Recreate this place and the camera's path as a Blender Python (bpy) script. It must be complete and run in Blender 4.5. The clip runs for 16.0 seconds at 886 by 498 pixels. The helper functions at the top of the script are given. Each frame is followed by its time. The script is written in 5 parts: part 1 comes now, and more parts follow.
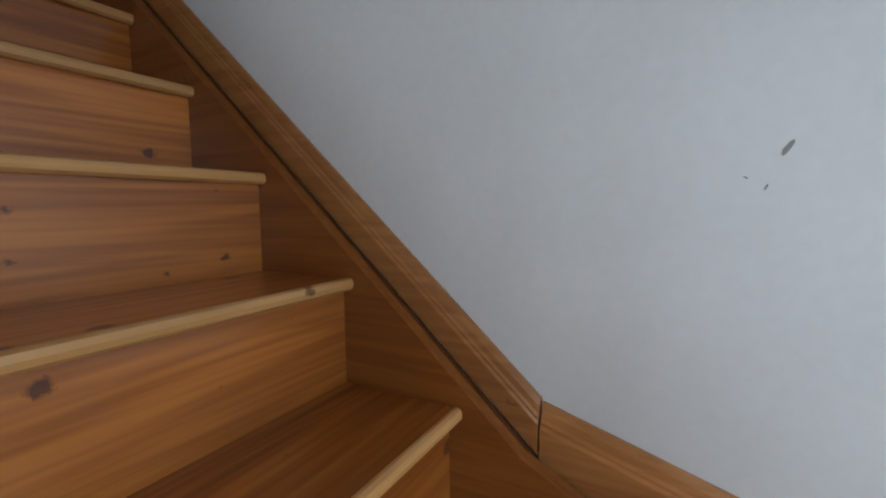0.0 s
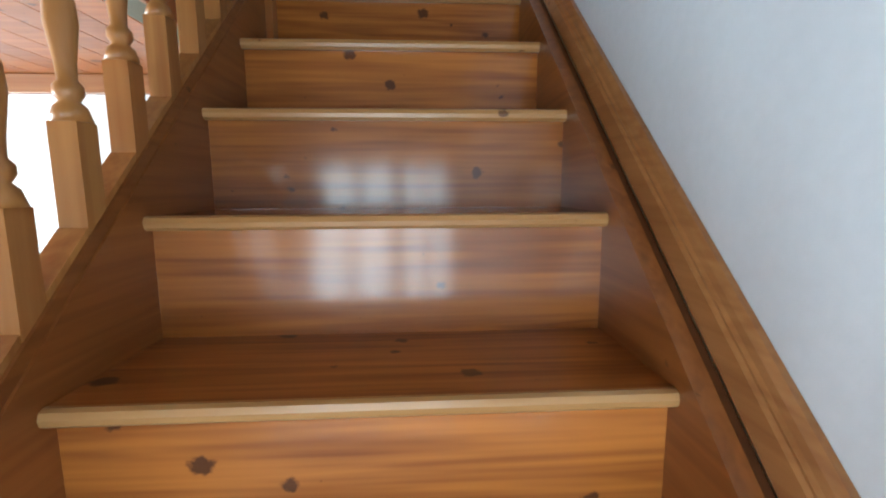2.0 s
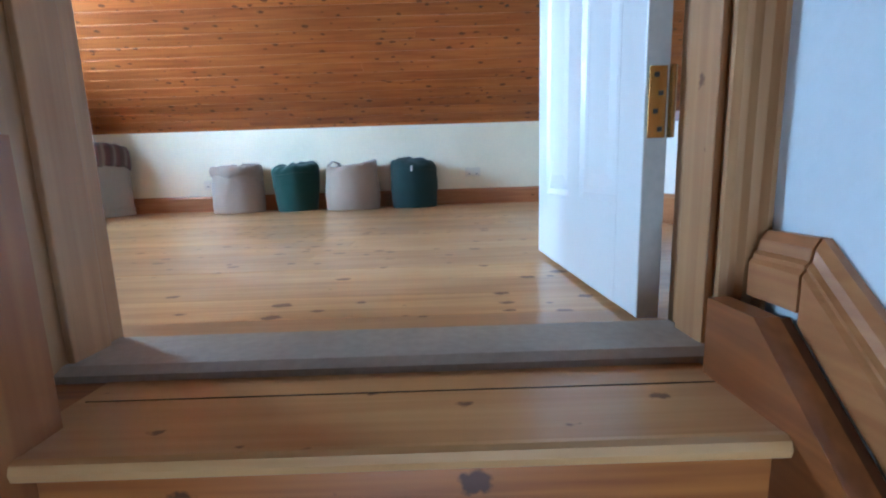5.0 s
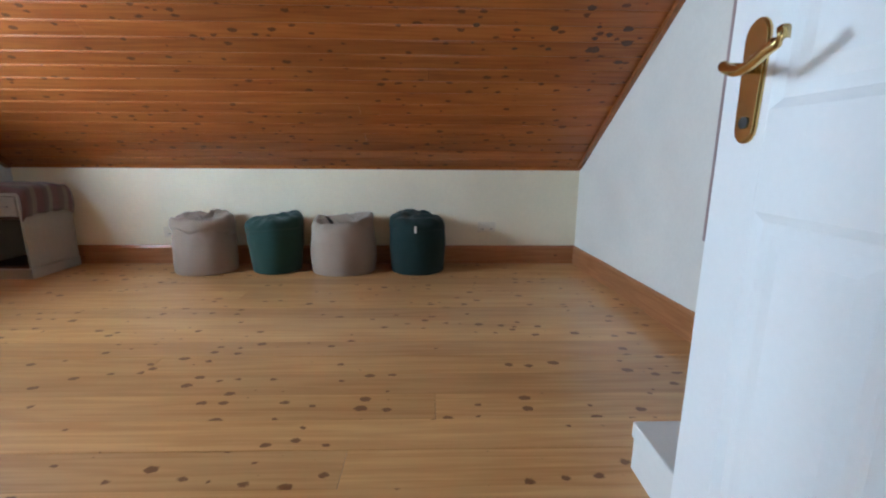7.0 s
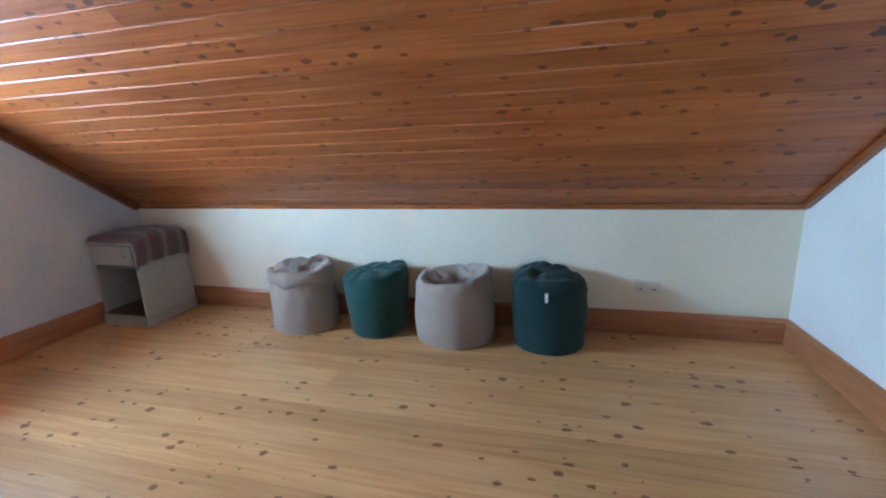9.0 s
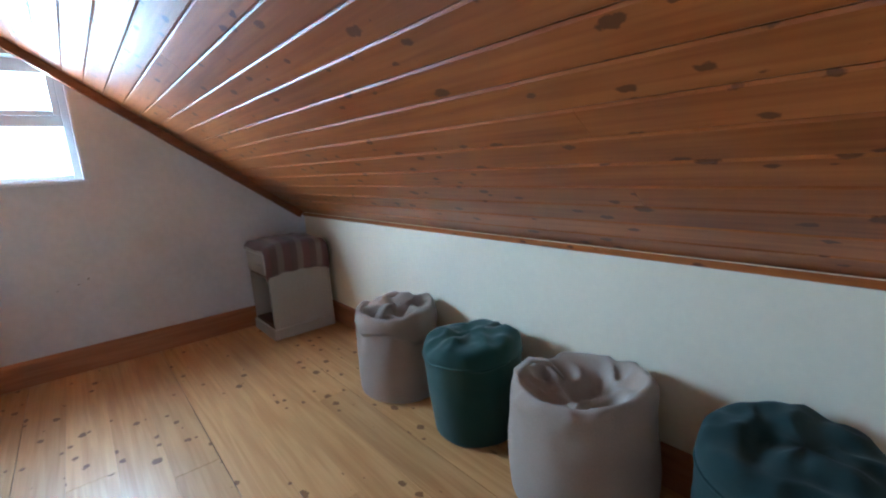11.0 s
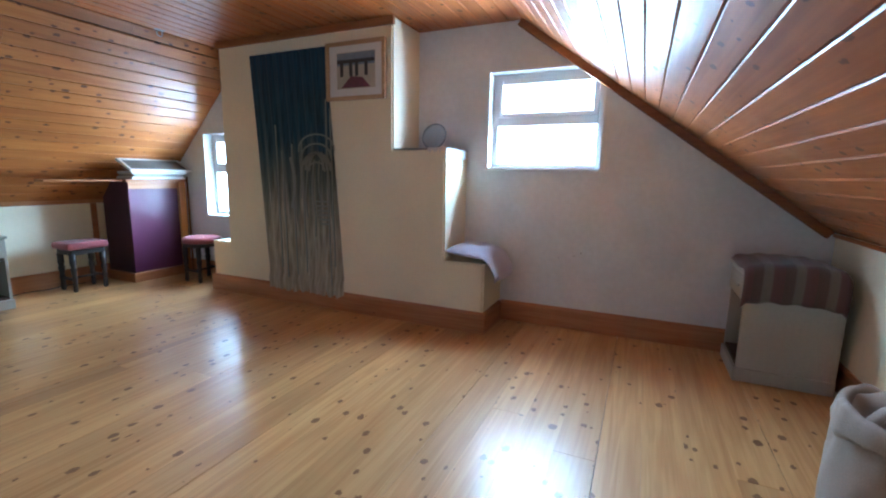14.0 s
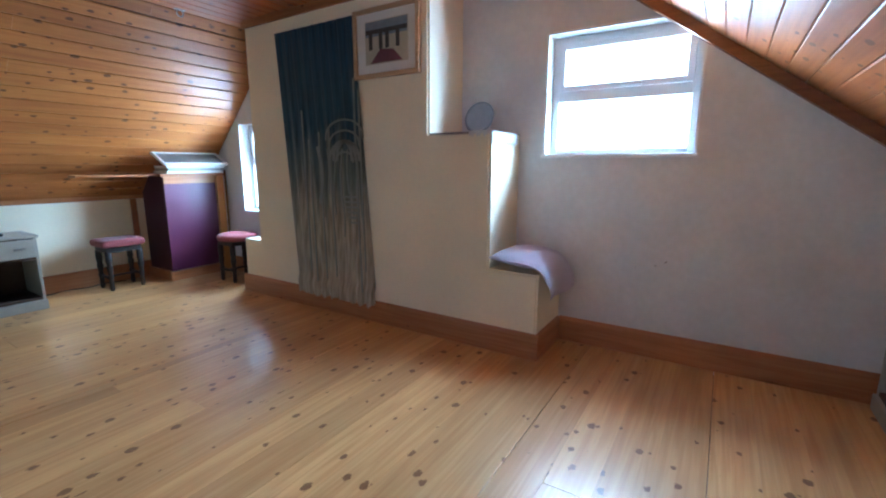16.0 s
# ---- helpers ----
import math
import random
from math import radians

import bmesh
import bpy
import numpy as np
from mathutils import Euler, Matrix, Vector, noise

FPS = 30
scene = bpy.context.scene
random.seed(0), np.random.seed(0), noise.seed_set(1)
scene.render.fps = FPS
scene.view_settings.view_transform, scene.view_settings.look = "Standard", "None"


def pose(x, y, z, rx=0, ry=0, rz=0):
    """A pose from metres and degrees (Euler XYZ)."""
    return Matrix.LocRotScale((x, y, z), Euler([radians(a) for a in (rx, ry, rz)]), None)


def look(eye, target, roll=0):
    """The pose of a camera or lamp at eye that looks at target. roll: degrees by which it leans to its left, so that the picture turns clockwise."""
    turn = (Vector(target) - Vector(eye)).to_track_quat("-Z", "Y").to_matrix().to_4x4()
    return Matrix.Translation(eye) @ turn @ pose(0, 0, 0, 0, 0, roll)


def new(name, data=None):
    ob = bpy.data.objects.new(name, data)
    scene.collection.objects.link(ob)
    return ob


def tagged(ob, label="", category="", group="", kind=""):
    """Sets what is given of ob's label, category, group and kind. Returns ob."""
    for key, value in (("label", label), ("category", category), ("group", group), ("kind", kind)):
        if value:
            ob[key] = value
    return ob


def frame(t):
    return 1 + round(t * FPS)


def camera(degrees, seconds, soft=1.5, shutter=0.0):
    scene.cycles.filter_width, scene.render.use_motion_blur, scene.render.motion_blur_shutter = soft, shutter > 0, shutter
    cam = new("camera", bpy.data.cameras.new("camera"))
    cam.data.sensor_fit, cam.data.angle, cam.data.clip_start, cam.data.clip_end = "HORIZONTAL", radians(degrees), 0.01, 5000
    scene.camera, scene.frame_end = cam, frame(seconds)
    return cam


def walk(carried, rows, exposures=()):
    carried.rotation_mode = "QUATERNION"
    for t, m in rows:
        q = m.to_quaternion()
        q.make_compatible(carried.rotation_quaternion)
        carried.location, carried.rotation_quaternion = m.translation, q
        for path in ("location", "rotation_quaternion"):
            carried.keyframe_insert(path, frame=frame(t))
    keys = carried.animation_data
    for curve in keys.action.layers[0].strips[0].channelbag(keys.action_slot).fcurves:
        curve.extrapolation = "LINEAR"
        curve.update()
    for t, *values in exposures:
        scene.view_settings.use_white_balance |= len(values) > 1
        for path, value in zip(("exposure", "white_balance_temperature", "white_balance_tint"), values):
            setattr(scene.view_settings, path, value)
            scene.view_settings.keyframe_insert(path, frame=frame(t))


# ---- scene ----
cam = camera(90.4, 16.0, soft=2.1)
PATH = [
    (0, (-0.224, -2.104, -1.23), (1.523, -1.147, -1.414), -0.6),
    (0.5, (-0.074, -2.055, -1.122), (1.371, -0.693, -1.36), -2.1),
    (1, (0.001, -1.914, -0.97), (0.836, -0.113, -1.213), -2.8),
    (1.5, (0.066, -1.721, -0.789), (0.505, 0.211, -1.063), 0.1),
    (2, (0.129, -1.548, -0.642), (0.24, 0.43, -0.916), -0.3),
    (2.5, (0.118, -1.347, -0.49), (-0.057, 0.633, -0.715), -1.1),
    (3, (0.103, -1.16, -0.324), (0.131, 0.832, -0.495), -0.1),
    (3.5, (0.137, -0.936, -0.176), (0.253, 1.055, -0.33), 0.0),
    (4, (0.102, -0.766, -0.03), (0.049, 1.23, -0.147), -1.2),
    (4.5, (0.123, -0.601, 0.123), (0.121, 1.394, -0.024), -2.0),
    (5, (0.125, -0.415, 0.273), (0.130, 1.558, -0.053), -1.8),
    (5.2, (0.110, -0.349, 0.325), (0.040, 1.621, 0.010), -1.7),
    (7.5, (-0.013, 0.493, 1.054), (0.058, 2.44, 0.605), 0.7),
    (8, (-0.017, 0.615, 1.163), (-0.06, 2.561, 0.701), -0.5),
    (8.5, (-0.036, 0.896, 1.167), (-0.192, 2.832, 0.691), -0.1),
    (9, (-0.05, 1.212, 1.194), (-0.569, 3.083, 0.716), -2.3),
    (9.2, (-0.05, 1.331, 1.232), (-0.679, 3.164, 0.737), -3.3),
    (11.5, (0.076, 2.785, 1.06), (-1.694, 3.65, 0.717), -2.4),
    (12, (0.046, 2.898, 1.025), (-1.893, 3.273, 0.707), -1.3),
    (12.5, (-0.042, 2.92, 1.066), (-2.016, 2.962, 0.747), 0.5),
    (13, (-0.104, 2.958, 1.07), (-2.046, 2.598, 0.757), 1.4),
    (13.5, (-0.118, 2.944, 1.071), (-1.977, 2.286, 0.736), 2.0),
    (14, (-0.115, 2.914, 1.072), (-1.914, 2.105, 0.745), 1.0),
    (14.5, (-0.137, 2.895, 1.07), (-1.906, 2.022, 0.741), 1.0),
    (15, (-0.216, 2.9, 1.061), (-1.973, 2.004, 0.727), 0.9),
    (15.5, (-0.405, 2.832, 1.067), (-2.129, 1.876, 0.728), 1.1),
    (16, (-0.655, 2.776, 1.076), (-2.315, 1.726, 0.7), 0.1),
]
EXPOSURES = [
    (0.0, -1.13, 6700, 8), (0.5, -0.85, 7400, 10), (1.0, -0.24, 7200, 10), (2.0, 0.37, 6300, 5), (2.5, 0.40, 6100, 4), (3.0, 0.24, 5900, 4), (3.5, 0.34, 5800, 3), (4.0, 0.45, 4700, 0), (4.5, 0.70, 4600, 0), (5.2, 0.85, 4700, 0),
    (7.5, 0.0, 5700, 5), (8.5, 0.42, 5150, 3), (9.0, 0.45, 4600, -1), (9.2, 0.45, 4500, -2), (11.5, 0.05, 4850, -1), (13.0, 0.16, 4850, -2), (16.0, 0.18, 4600, -2),
]
walk(cam, [(t, look(eye, target, roll)) for t, eye, target, roll in PATH], EXPOSURES)

# ---------- world, sun, window light ----------
world = bpy.data.worlds.new("sky")
scene.world = world
world.use_nodes = True
wn = world.node_tree
sky = wn.nodes.new("ShaderNodeTexSky")
sky.sky_type, sky.sun_disc = "NISHITA", False
sky.sun_elevation, sky.sun_rotation = radians(38), radians(255)
wn.nodes["Background"].inputs["Strength"].default_value = 0.15
wn.links.new(sky.outputs[0], wn.nodes["Background"].inputs["Color"])
sun = new("sun", bpy.data.lights.new("sun", "SUN"))
sun.data.energy, sun.data.angle, sun.data.color = 1.0, radians(20), (1.0, 0.95, 0.88)
sun.matrix_world = look((-8, -2, 7), (0, 0, 0))


def window_lamp(name, eye, target, w, h, watts, colour):
    lamp = new(name, bpy.data.lights.new(name, "AREA"))
    lamp.data.shape, lamp.data.size, lamp.data.size_y = "RECTANGLE", w, h
    lamp.data.energy, lamp.data.color = watts, colour
    lamp.matrix_world = look(eye, target)
    return lamp


DAY = (0.74, 0.88, 1.0)
window_lamp("window_light_west", (-3.50, 2.20, 1.48), (0, 2.2, 1.10), 0.74, 0.62, 125, DAY)
window_lamp("window_light_south_west", (-3.50, -0.95, 1.05), (0, -0.6, 0.75), 0.5, 0.78, 85, DAY)
window_lamp("window_light_stair", (-0.42, -3.26, -0.88), (-0.42, 0, -0.88), 1.60, 2.12, 98, DAY)
window_lamp("window_light_hall", (-2.44, -0.75, -1.05), (0.3, -0.6, -0.7), 1.2, 1.1, 60, DAY)


# ---------- materials ----------
def material(name):
    m = bpy.data.materials.new(name)
    m.use_nodes = True
    nt = m.node_tree
    return m, nt, nt.nodes["Principled BSDF"]


def math_node(nt, op, a, b):
    n = nt.nodes.new("ShaderNodeMath")
    n.operation = op
    for i, v in enumerate((a, b)):
        if isinstance(v, (int, float)):
            n.inputs[i].default_value = v
        else:
            nt.links.new(v, n.inputs[i])
    return n.outputs[0]


def ramp(nt, fac, stops):
    n = nt.nodes.new("ShaderNodeValToRGB")
    while len(n.color_ramp.elements) < len(stops):
        n.color_ramp.elements.new(0.5)
    for e, (p, c) in zip(n.color_ramp.elements, stops):
        e.position, e.color = p, (*c, 1) if len(c) == 3 else c
    nt.links.new(fac, n.inputs[0])
    return n.outputs[0]


def mix(nt, blend, fac, a, b):
    n = nt.nodes.new("ShaderNodeMix")
    n.data_type, n.blend_type = "RGBA", blend
    for sock, v in ((n.inputs[0], fac), (n.inputs[6], a), (n.inputs[7], b)):
        if isinstance(v, (int, float)):
            sock.default_value = v
        elif isinstance(v, tuple):
            sock.default_value = (*v, 1)
        else:
            nt.links.new(v, sock)
    return n.outputs[2]


def pine(name, light, dark, axis, rough=0.3, coat=0.3, across=0.12, along=0.38, knots=0.3, island=True, knot=(0.10, 0.035, 0.012), size=0.19, face=(0.0, 1.0, -1.0), grain=1.0, cluster=0.0):
    """Varnished knotty pine whose grain runs along axis (0 x, 1 y, 2 z); a fresh cut for every board."""
    m, nt, bsdf = material(name)
    L = nt.links
    co = nt.nodes.new("ShaderNodeTexCoord").outputs["Object"]
    if island:
        rnd = nt.nodes.new("ShaderNodeNewGeometry").outputs["Random Per Island"]
    else:
        rnd = nt.nodes.new("ShaderNodeObjectInfo").outputs["Random"]
    off = nt.nodes.new("ShaderNodeCombineXYZ")
    for i, k in enumerate((17.3, 29.1, 41.7)):
        L.new(math_node(nt, "MULTIPLY", rnd, k), off.inputs[i])
    add = nt.nodes.new("ShaderNodeVectorMath")
    L.new(co, add.inputs[0]), L.new(off.outputs[0], add.inputs[1])
    v = add.outputs[0]

    def mapped(a, c):
        mp = nt.nodes.new("ShaderNodeMapping")
        s = [c, c, c]
        s[axis] = a
        mp.inputs["Scale"].default_value = s
        L.new(v, mp.inputs[0])
        return mp.outputs[0]

    # knots: uneven dark eyes with a soft rim, scattered and clustered on the plane of the board
    dirs = [[0, 0, 0], [face[0], face[1], face[2]]]
    dirs[0][axis] = 1 / along
    flat = nt.nodes.new("ShaderNodeCombineXYZ")
    for i, vec in enumerate(dirs):
        dot = nt.nodes.new("ShaderNodeVectorMath")
        dot.operation = "DOT_PRODUCT"
        L.new(v, dot.inputs[0])
        dot.inputs[1].default_value = vec if i == 0 else [c / across for c in vec]
        L.new(dot.outputs["Value"], flat.inputs[i])
    spots = nt.nodes.new("ShaderNodeTexVoronoi")
    spots.voronoi_dimensions = "2D"
    spots.inputs["Scale"].default_value, spots.inputs["Randomness"].default_value = 1.0, 1.0
    L.new(flat.outputs[0], spots.inputs["Vector"])
    chance = nt.nodes.new("ShaderNodeSeparateXYZ")
    L.new(spots.outputs["Color"], chance.inputs[0])
    gather, ragged = nt.nodes.new("ShaderNodeTexNoise"), nt.nodes.new("ShaderNodeTexNoise")
    gather.inputs["Scale"].default_value, gather.inputs["Detail"].default_value = 2.4, 1.0
    ragged.inputs["Scale"].default_value, ragged.inputs["Detail"].default_value = 70.0, 2.0
    L.new(v, gather.inputs["Vector"]), L.new(v, ragged.inputs["Vector"])
    luck = math_node(nt, "ADD", chance.outputs[0], math_node(nt, "MULTIPLY", math_node(nt, "SUBTRACT", gather.outputs[0], 0.5), 1.3 * cluster))
    reach = math_node(nt, "MINIMUM", math_node(nt, "MULTIPLY", math_node(nt, "MAXIMUM", math_node(nt, "SUBTRACT", luck, 1 - knots), 0.0), 0.9), size)
    reach = math_node(nt, "MULTIPLY", reach, math_node(nt, "ADD", math_node(nt, "MULTIPLY", chance.outputs[1], 0.75), 0.58))
    away = math_node(nt, "ADD", spots.outputs["Distance"], math_node(nt, "MULTIPLY", math_node(nt, "SUBTRACT", ragged.outputs[0], 0.5), 0.25))
    over = math_node(nt, "DIVIDE", math_node(nt, "SUBTRACT", reach, away), 0.07)
    eye = math_node(nt, "MINIMUM", math_node(nt, "MAXIMUM", over, 0.0), 0.86 if knots else 0.0)

    # growth rings, pulled aside by the knots, and fine fibre
    ring = nt.nodes.new("ShaderNodeTexNoise")
    ring.inputs["Scale"].default_value, ring.inputs["Detail"].default_value = 1.0, 3.0
    ring.inputs["Distortion"].default_value = 0.3
    L.new(mapped(0.9, 17), ring.inputs["Vector"])
    bands = math_node(nt, "SINE", math_node(nt, "MULTIPLY", ring.outputs[0], 26), 0)
    fibre = nt.nodes.new("ShaderNodeTexNoise")
    fibre.inputs["Scale"].default_value, fibre.inputs["Detail"].default_value = 1.0, 1.0
    L.new(mapped(3, 90), fibre.inputs["Vector"])
    patch = nt.nodes.new("ShaderNodeTexNoise")
    patch.inputs["Scale"].default_value, patch.inputs["Detail"].default_value = 1.0, 2.0
    L.new(mapped(1.5, 5), patch.inputs["Vector"])

    f = math_node(nt, "ADD", math_node(nt, "MULTIPLY", bands, 0.10 * grain), math_node(nt, "MULTIPLY", fibre.outputs[0], 0.4 * grain))
    f = math_node(nt, "ADD", f, math_node(nt, "MULTIPLY", patch.outputs[0], 0.6))
    col = ramp(nt, f, [(0.28 - 0.2 * (1 - grain), light), (0.78 - 0.2 * (1 - grain), dark)])
    tone = ramp(nt, math_node(nt, "FRACT", math_node(nt, "MULTIPLY", rnd, 91.7), 0), [(0, (0.82, 0.80, 0.78)), (1, (1.10, 1.09, 1.06))])
    col = mix(nt, "MULTIPLY", 1.0, col, tone)
    col = mix(nt, "MIX", eye, col, knot)
    L.new(col, bsdf.inputs["Base Color"])
    worn = nt.nodes.new("ShaderNodeTexNoise")
    worn.inputs["Scale"].default_value = 5
    L.new(co, worn.inputs["Vector"])
    L.new(math_node(nt, "ADD", math_node(nt, "MULTIPLY", worn.outputs[0], 0.16), max(rough, 0.36) - 0.06), bsdf.inputs["Roughness"])
    bsdf.inputs["Coat Weight"].default_value = coat
    bsdf.inputs["Specular IOR Level"].default_value = 0.3
    bsdf.inputs["Coat Roughness"].default_value = min(rough - 0.08, 0.22)
    bump = nt.nodes.new("ShaderNodeBump")
    bump.inputs["Strength"].default_value, bump.inputs["Distance"].default_value = 0.10, 0.002
    L.new(f, bump.inputs["Height"])
    L.new(bump.outputs[0], bsdf.inputs["Normal"])
    return m


def painted(name, colour, rough=0.6, relief=0.15, stain=0.06, scale=60, metal=0.0):
    """Paint, plaster, cloth or metal with fine relief and faint large-scale soiling."""
    m, nt, bsdf = material(name)
    co = nt.nodes.new("ShaderNodeTexCoord").outputs["Object"]
    n1, n2 = nt.nodes.new("ShaderNodeTexNoise"), nt.nodes.new("ShaderNodeTexNoise")
    n1.inputs["Scale"].default_value, n1.inputs["Detail"].default_value = scale, 5
    n2.inputs["Scale"].default_value, n2.inputs["Detail"].default_value = 1.7, 4
    nt.links.new(co, n1.inputs["Vector"]), nt.links.new(co, n2.inputs["Vector"])
    low = tuple(c * (1 - stain * 2.2) for c in colour)
    col = ramp(nt, n2.outputs[0], [(0.34, low), (0.62, colour)])
    col = mix(nt, "MULTIPLY", 1.0, col, ramp(nt, n1.outputs[0], [(0.3, (1 - stain,) * 3), (0.7, (1, 1, 1))]))
    nt.links.new(col, bsdf.inputs["Base Color"])
    nt.links.new(math_node(nt, "ADD", math_node(nt, "MULTIPLY", n2.outputs[0], 0.16), rough - 0.08), bsdf.inputs["Roughness"])
    bsdf.inputs["Metallic"].default_value = metal
    bump = nt.nodes.new("ShaderNodeBump")
    bump.inputs["Strength"].default_value, bump.inputs["Distance"].default_value = relief, 0.003
    nt.links.new(n1.outputs[0], bump.inputs["Height"]), nt.links.new(bump.outputs[0], bsdf.inputs["Normal"])
    return m


def cloth(name, colour, rough=0.9, sheen=0.3, weave=420):
    m = painted(name, colour, rough, 0.3, 0.10, weave)
    m.node_tree.nodes["Principled BSDF"].inputs["Sheen Weight"].default_value = sheen
    return m


CEIL_S = pine("south_ceiling_pine", (0.41, 0.155, 0.036), (0.28, 0.090, 0.019), 0, 0.27, 0.5, 0.06, 0.11, 0.38, face=(0, 0.7, 0.7), cluster=0.6, knot=(0.08, 0.028, 0.010), size=0.2)
CEIL = pine("ceiling_pine", (0.41, 0.135, 0.030), (0.25, 0.066, 0.012), 0, 0.33, 0.28, 0.06, 0.11, 0.46, face=(0, 0.8, -0.6), cluster=0.6, knot=(0.09, 0.026, 0.008), size=0.2)
FLOOR = pine("floor_pine", (0.66, 0.390, 0.165), (0.47, 0.235, 0.080), 0, 0.27, 0.6, 0.072, 0.100, 0.34, island=False, knot=(0.15, 0.056, 0.018), grain=0.95, cluster=1.35, size=0.21)
STAIR = pine("stair_pine", (0.49, 0.172, 0.033), (0.20, 0.053, 0.009), 0, 0.215, 0.9, 0.09, 0.11, 0.27, island=False, cluster=0.5, knot=(0.055, 0.016, 0.007), size=0.16)
# nearly black pine: the shade inside the string's groove as a colour
GROOVE_SHADE = pine("shaded_groove_pine", (0.10, 0.035, 0.012), (0.06, 0.020, 0.007), 1, 0.4, 0.2, 0.09, 0.13, 0, island=False, face=(1, 0, 1), size=0.15)
STAIR_Y = pine("string_pine", (0.30, 0.105, 0.026), (0.18, 0.054, 0.012), 1, 0.3, 0.5, 0.09, 0.13, 0.12, island=False, face=(1, 0, 1), size=0.15)
NOSE = pine("nosing_pine", (0.56, 0.315, 0.125), (0.43, 0.205, 0.065), 0, 0.3, 0.6, 0.06, 0.12, 0.16, island=False, knot=(0.10, 0.035, 0.012), size=0.18)
POST = pine("post_pine", (0.49, 0.235, 0.07), (0.34, 0.13, 0.035), 2, 0.3, 0.5, 0.09, 0.13, 0, island=False, face=(1, 1, 0), size=0.15)
NEWEL = pine("newel_pine", (0.36, 0.145, 0.045), (0.24, 0.080, 0.022), 2, 0.3, 0.5, 0.09, 0.13, 0, island=False, face=(1, 1, 0), size=0.15)
SKIRT_X = pine("skirting_pine", (0.40, 0.182, 0.078), (0.28, 0.108, 0.042), 0, 0.35, 0.4, 0.08, 0.16, 0.14, size=0.15)
SKIRT_Y = pine("skirting_pine_side", (0.40, 0.182, 0.078), (0.28, 0.108, 0.042), 1, 0.35, 0.4, 0.08, 0.16, 0.14, face=(1, 0, 1), size=0.15)
CASE = pine("casing_pine", (0.47, 0.26, 0.115), (0.33, 0.155, 0.062), 2, 0.35, 0.4, 0.08, 0.16, 0.14, face=(1, 1, 0), size=0.15)
RAILP = pine("rail_pine", (0.43, 0.195, 0.068), (0.28, 0.108, 0.034), 1, 0.28, 0.5, 0.08, 0.15, 0.14, island=False, face=(1, 0, 1), size=0.15)
WALL_WARM = painted("warm_white_plaster", (0.82, 0.79, 0.73), 0.75, 0.25, 0.04, 45)
WALL_STAIR = painted("pale_grey_plaster", (0.68, 0.71, 0.745), 0.75, 0.25, 0.04, 45)
# white plaster with the bluish veil of window glare put into its colour
WALL_GLARE = painted("glare_tinted_plaster", (0.77, 0.79, 0.82), 0.75, 0.25, 0.07, 30)
WALL = painted("white_plaster", (0.83, 0.83, 0.81), 0.75, 0.25, 0.03, 45)
WALL_CREAM = painted("cream_plaster", (0.88, 0.80, 0.61), 0.75, 0.25, 0.035, 45)
# olive green darkened so that the unlit landing's shade is in the colour
OLIVE_SHADED = painted("shaded_olive_paint", (0.13, 0.135, 0.085), 0.6, 0.2, 0.12, 40)
WHITE = painted("white_gloss", (0.86, 0.87, 0.87), 0.33, 0.05, 0.02, 90)
PVC = painted("white_pvc", (0.83, 0.84, 0.85), 0.35, 0.03, 0.02, 60)
BRASS = painted("brass", (0.78, 0.55, 0.22), 0.25, 0.04, 0.08, 90, 1.0)
STEEL = painted("dull_steel", (0.45, 0.44, 0.42), 0.4, 0.05, 0.1, 90, 1.0)
DARK = painted("dark_stain", (0.018, 0.012, 0.010), 0.55, 0.1, 0.15, 60)
THRESH = painted("worn_threshold", (0.46, 0.37, 0.28), 0.55, 0.2, 0.15, 60)
GAP = painted("dark_gap", (0.035, 0.02, 0.012), 0.9, 0.1, 0.1, 40)
GREY_CLOTH = cloth("grey_linen", (0.36, 0.285, 0.228), 0.95, 0.12, 190)
GREEN_CLOTH = cloth("green_velvet", (0.007, 0.046, 0.035), 0.9, 0.16, 190)
DGREEN_CLOTH = cloth("dark_green_velvet", (0.004, 0.026, 0.025), 0.9, 0.10, 190)
LILAC = cloth("lilac_cloth", (0.50, 0.47, 0.62))
LACE = cloth("white_lace", (0.80, 0.80, 0.80))
RED_CLOTH = cloth("rose_red_velvet", (0.26, 0.045, 0.055), 0.8, 0.15)
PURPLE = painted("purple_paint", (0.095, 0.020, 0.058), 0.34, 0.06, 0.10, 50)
# darker copy of the purple: the shade on the bar's side, put into colour
PURPLE_SHADE = painted("shaded_purple_paint", (0.060, 0.020, 0.050), 0.42, 0.06, 0.10, 50)
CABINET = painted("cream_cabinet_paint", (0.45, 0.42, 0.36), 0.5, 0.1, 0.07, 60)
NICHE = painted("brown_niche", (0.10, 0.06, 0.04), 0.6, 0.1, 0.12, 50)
PINK_FRAME = painted("pink_brown_frame", (0.42, 0.30, 0.29), 0.4, 0.1, 0.12, 70)
GREYMAT = painted("grey_card", (0.42, 0.42, 0.38), 0.8, 0.1, 0.08, 60)
DIM_CARD = painted("dim_grey_card", (0.17, 0.17, 0.155), 0.7, 0.1, 0.15, 40)
PAPER = painted("white_paper", (0.78, 0.77, 0.74), 0.8, 0.05, 0.03, 60)
INK_DARK = painted("print_dark", (0.06, 0.065, 0.08), 0.5, 0.05, 0.2, 80)
INK_BLUE = painted("print_blue_grey", (0.30, 0.36, 0.45), 0.5, 0.05, 0.2, 30)
INK_ROSE = painted("print_rose", (0.30, 0.09, 0.15), 0.5, 0.05, 0.25, 40)
INK_CREAM = painted("print_cream", (0.62, 0.57, 0.45), 0.5, 0.05, 0.12, 40)

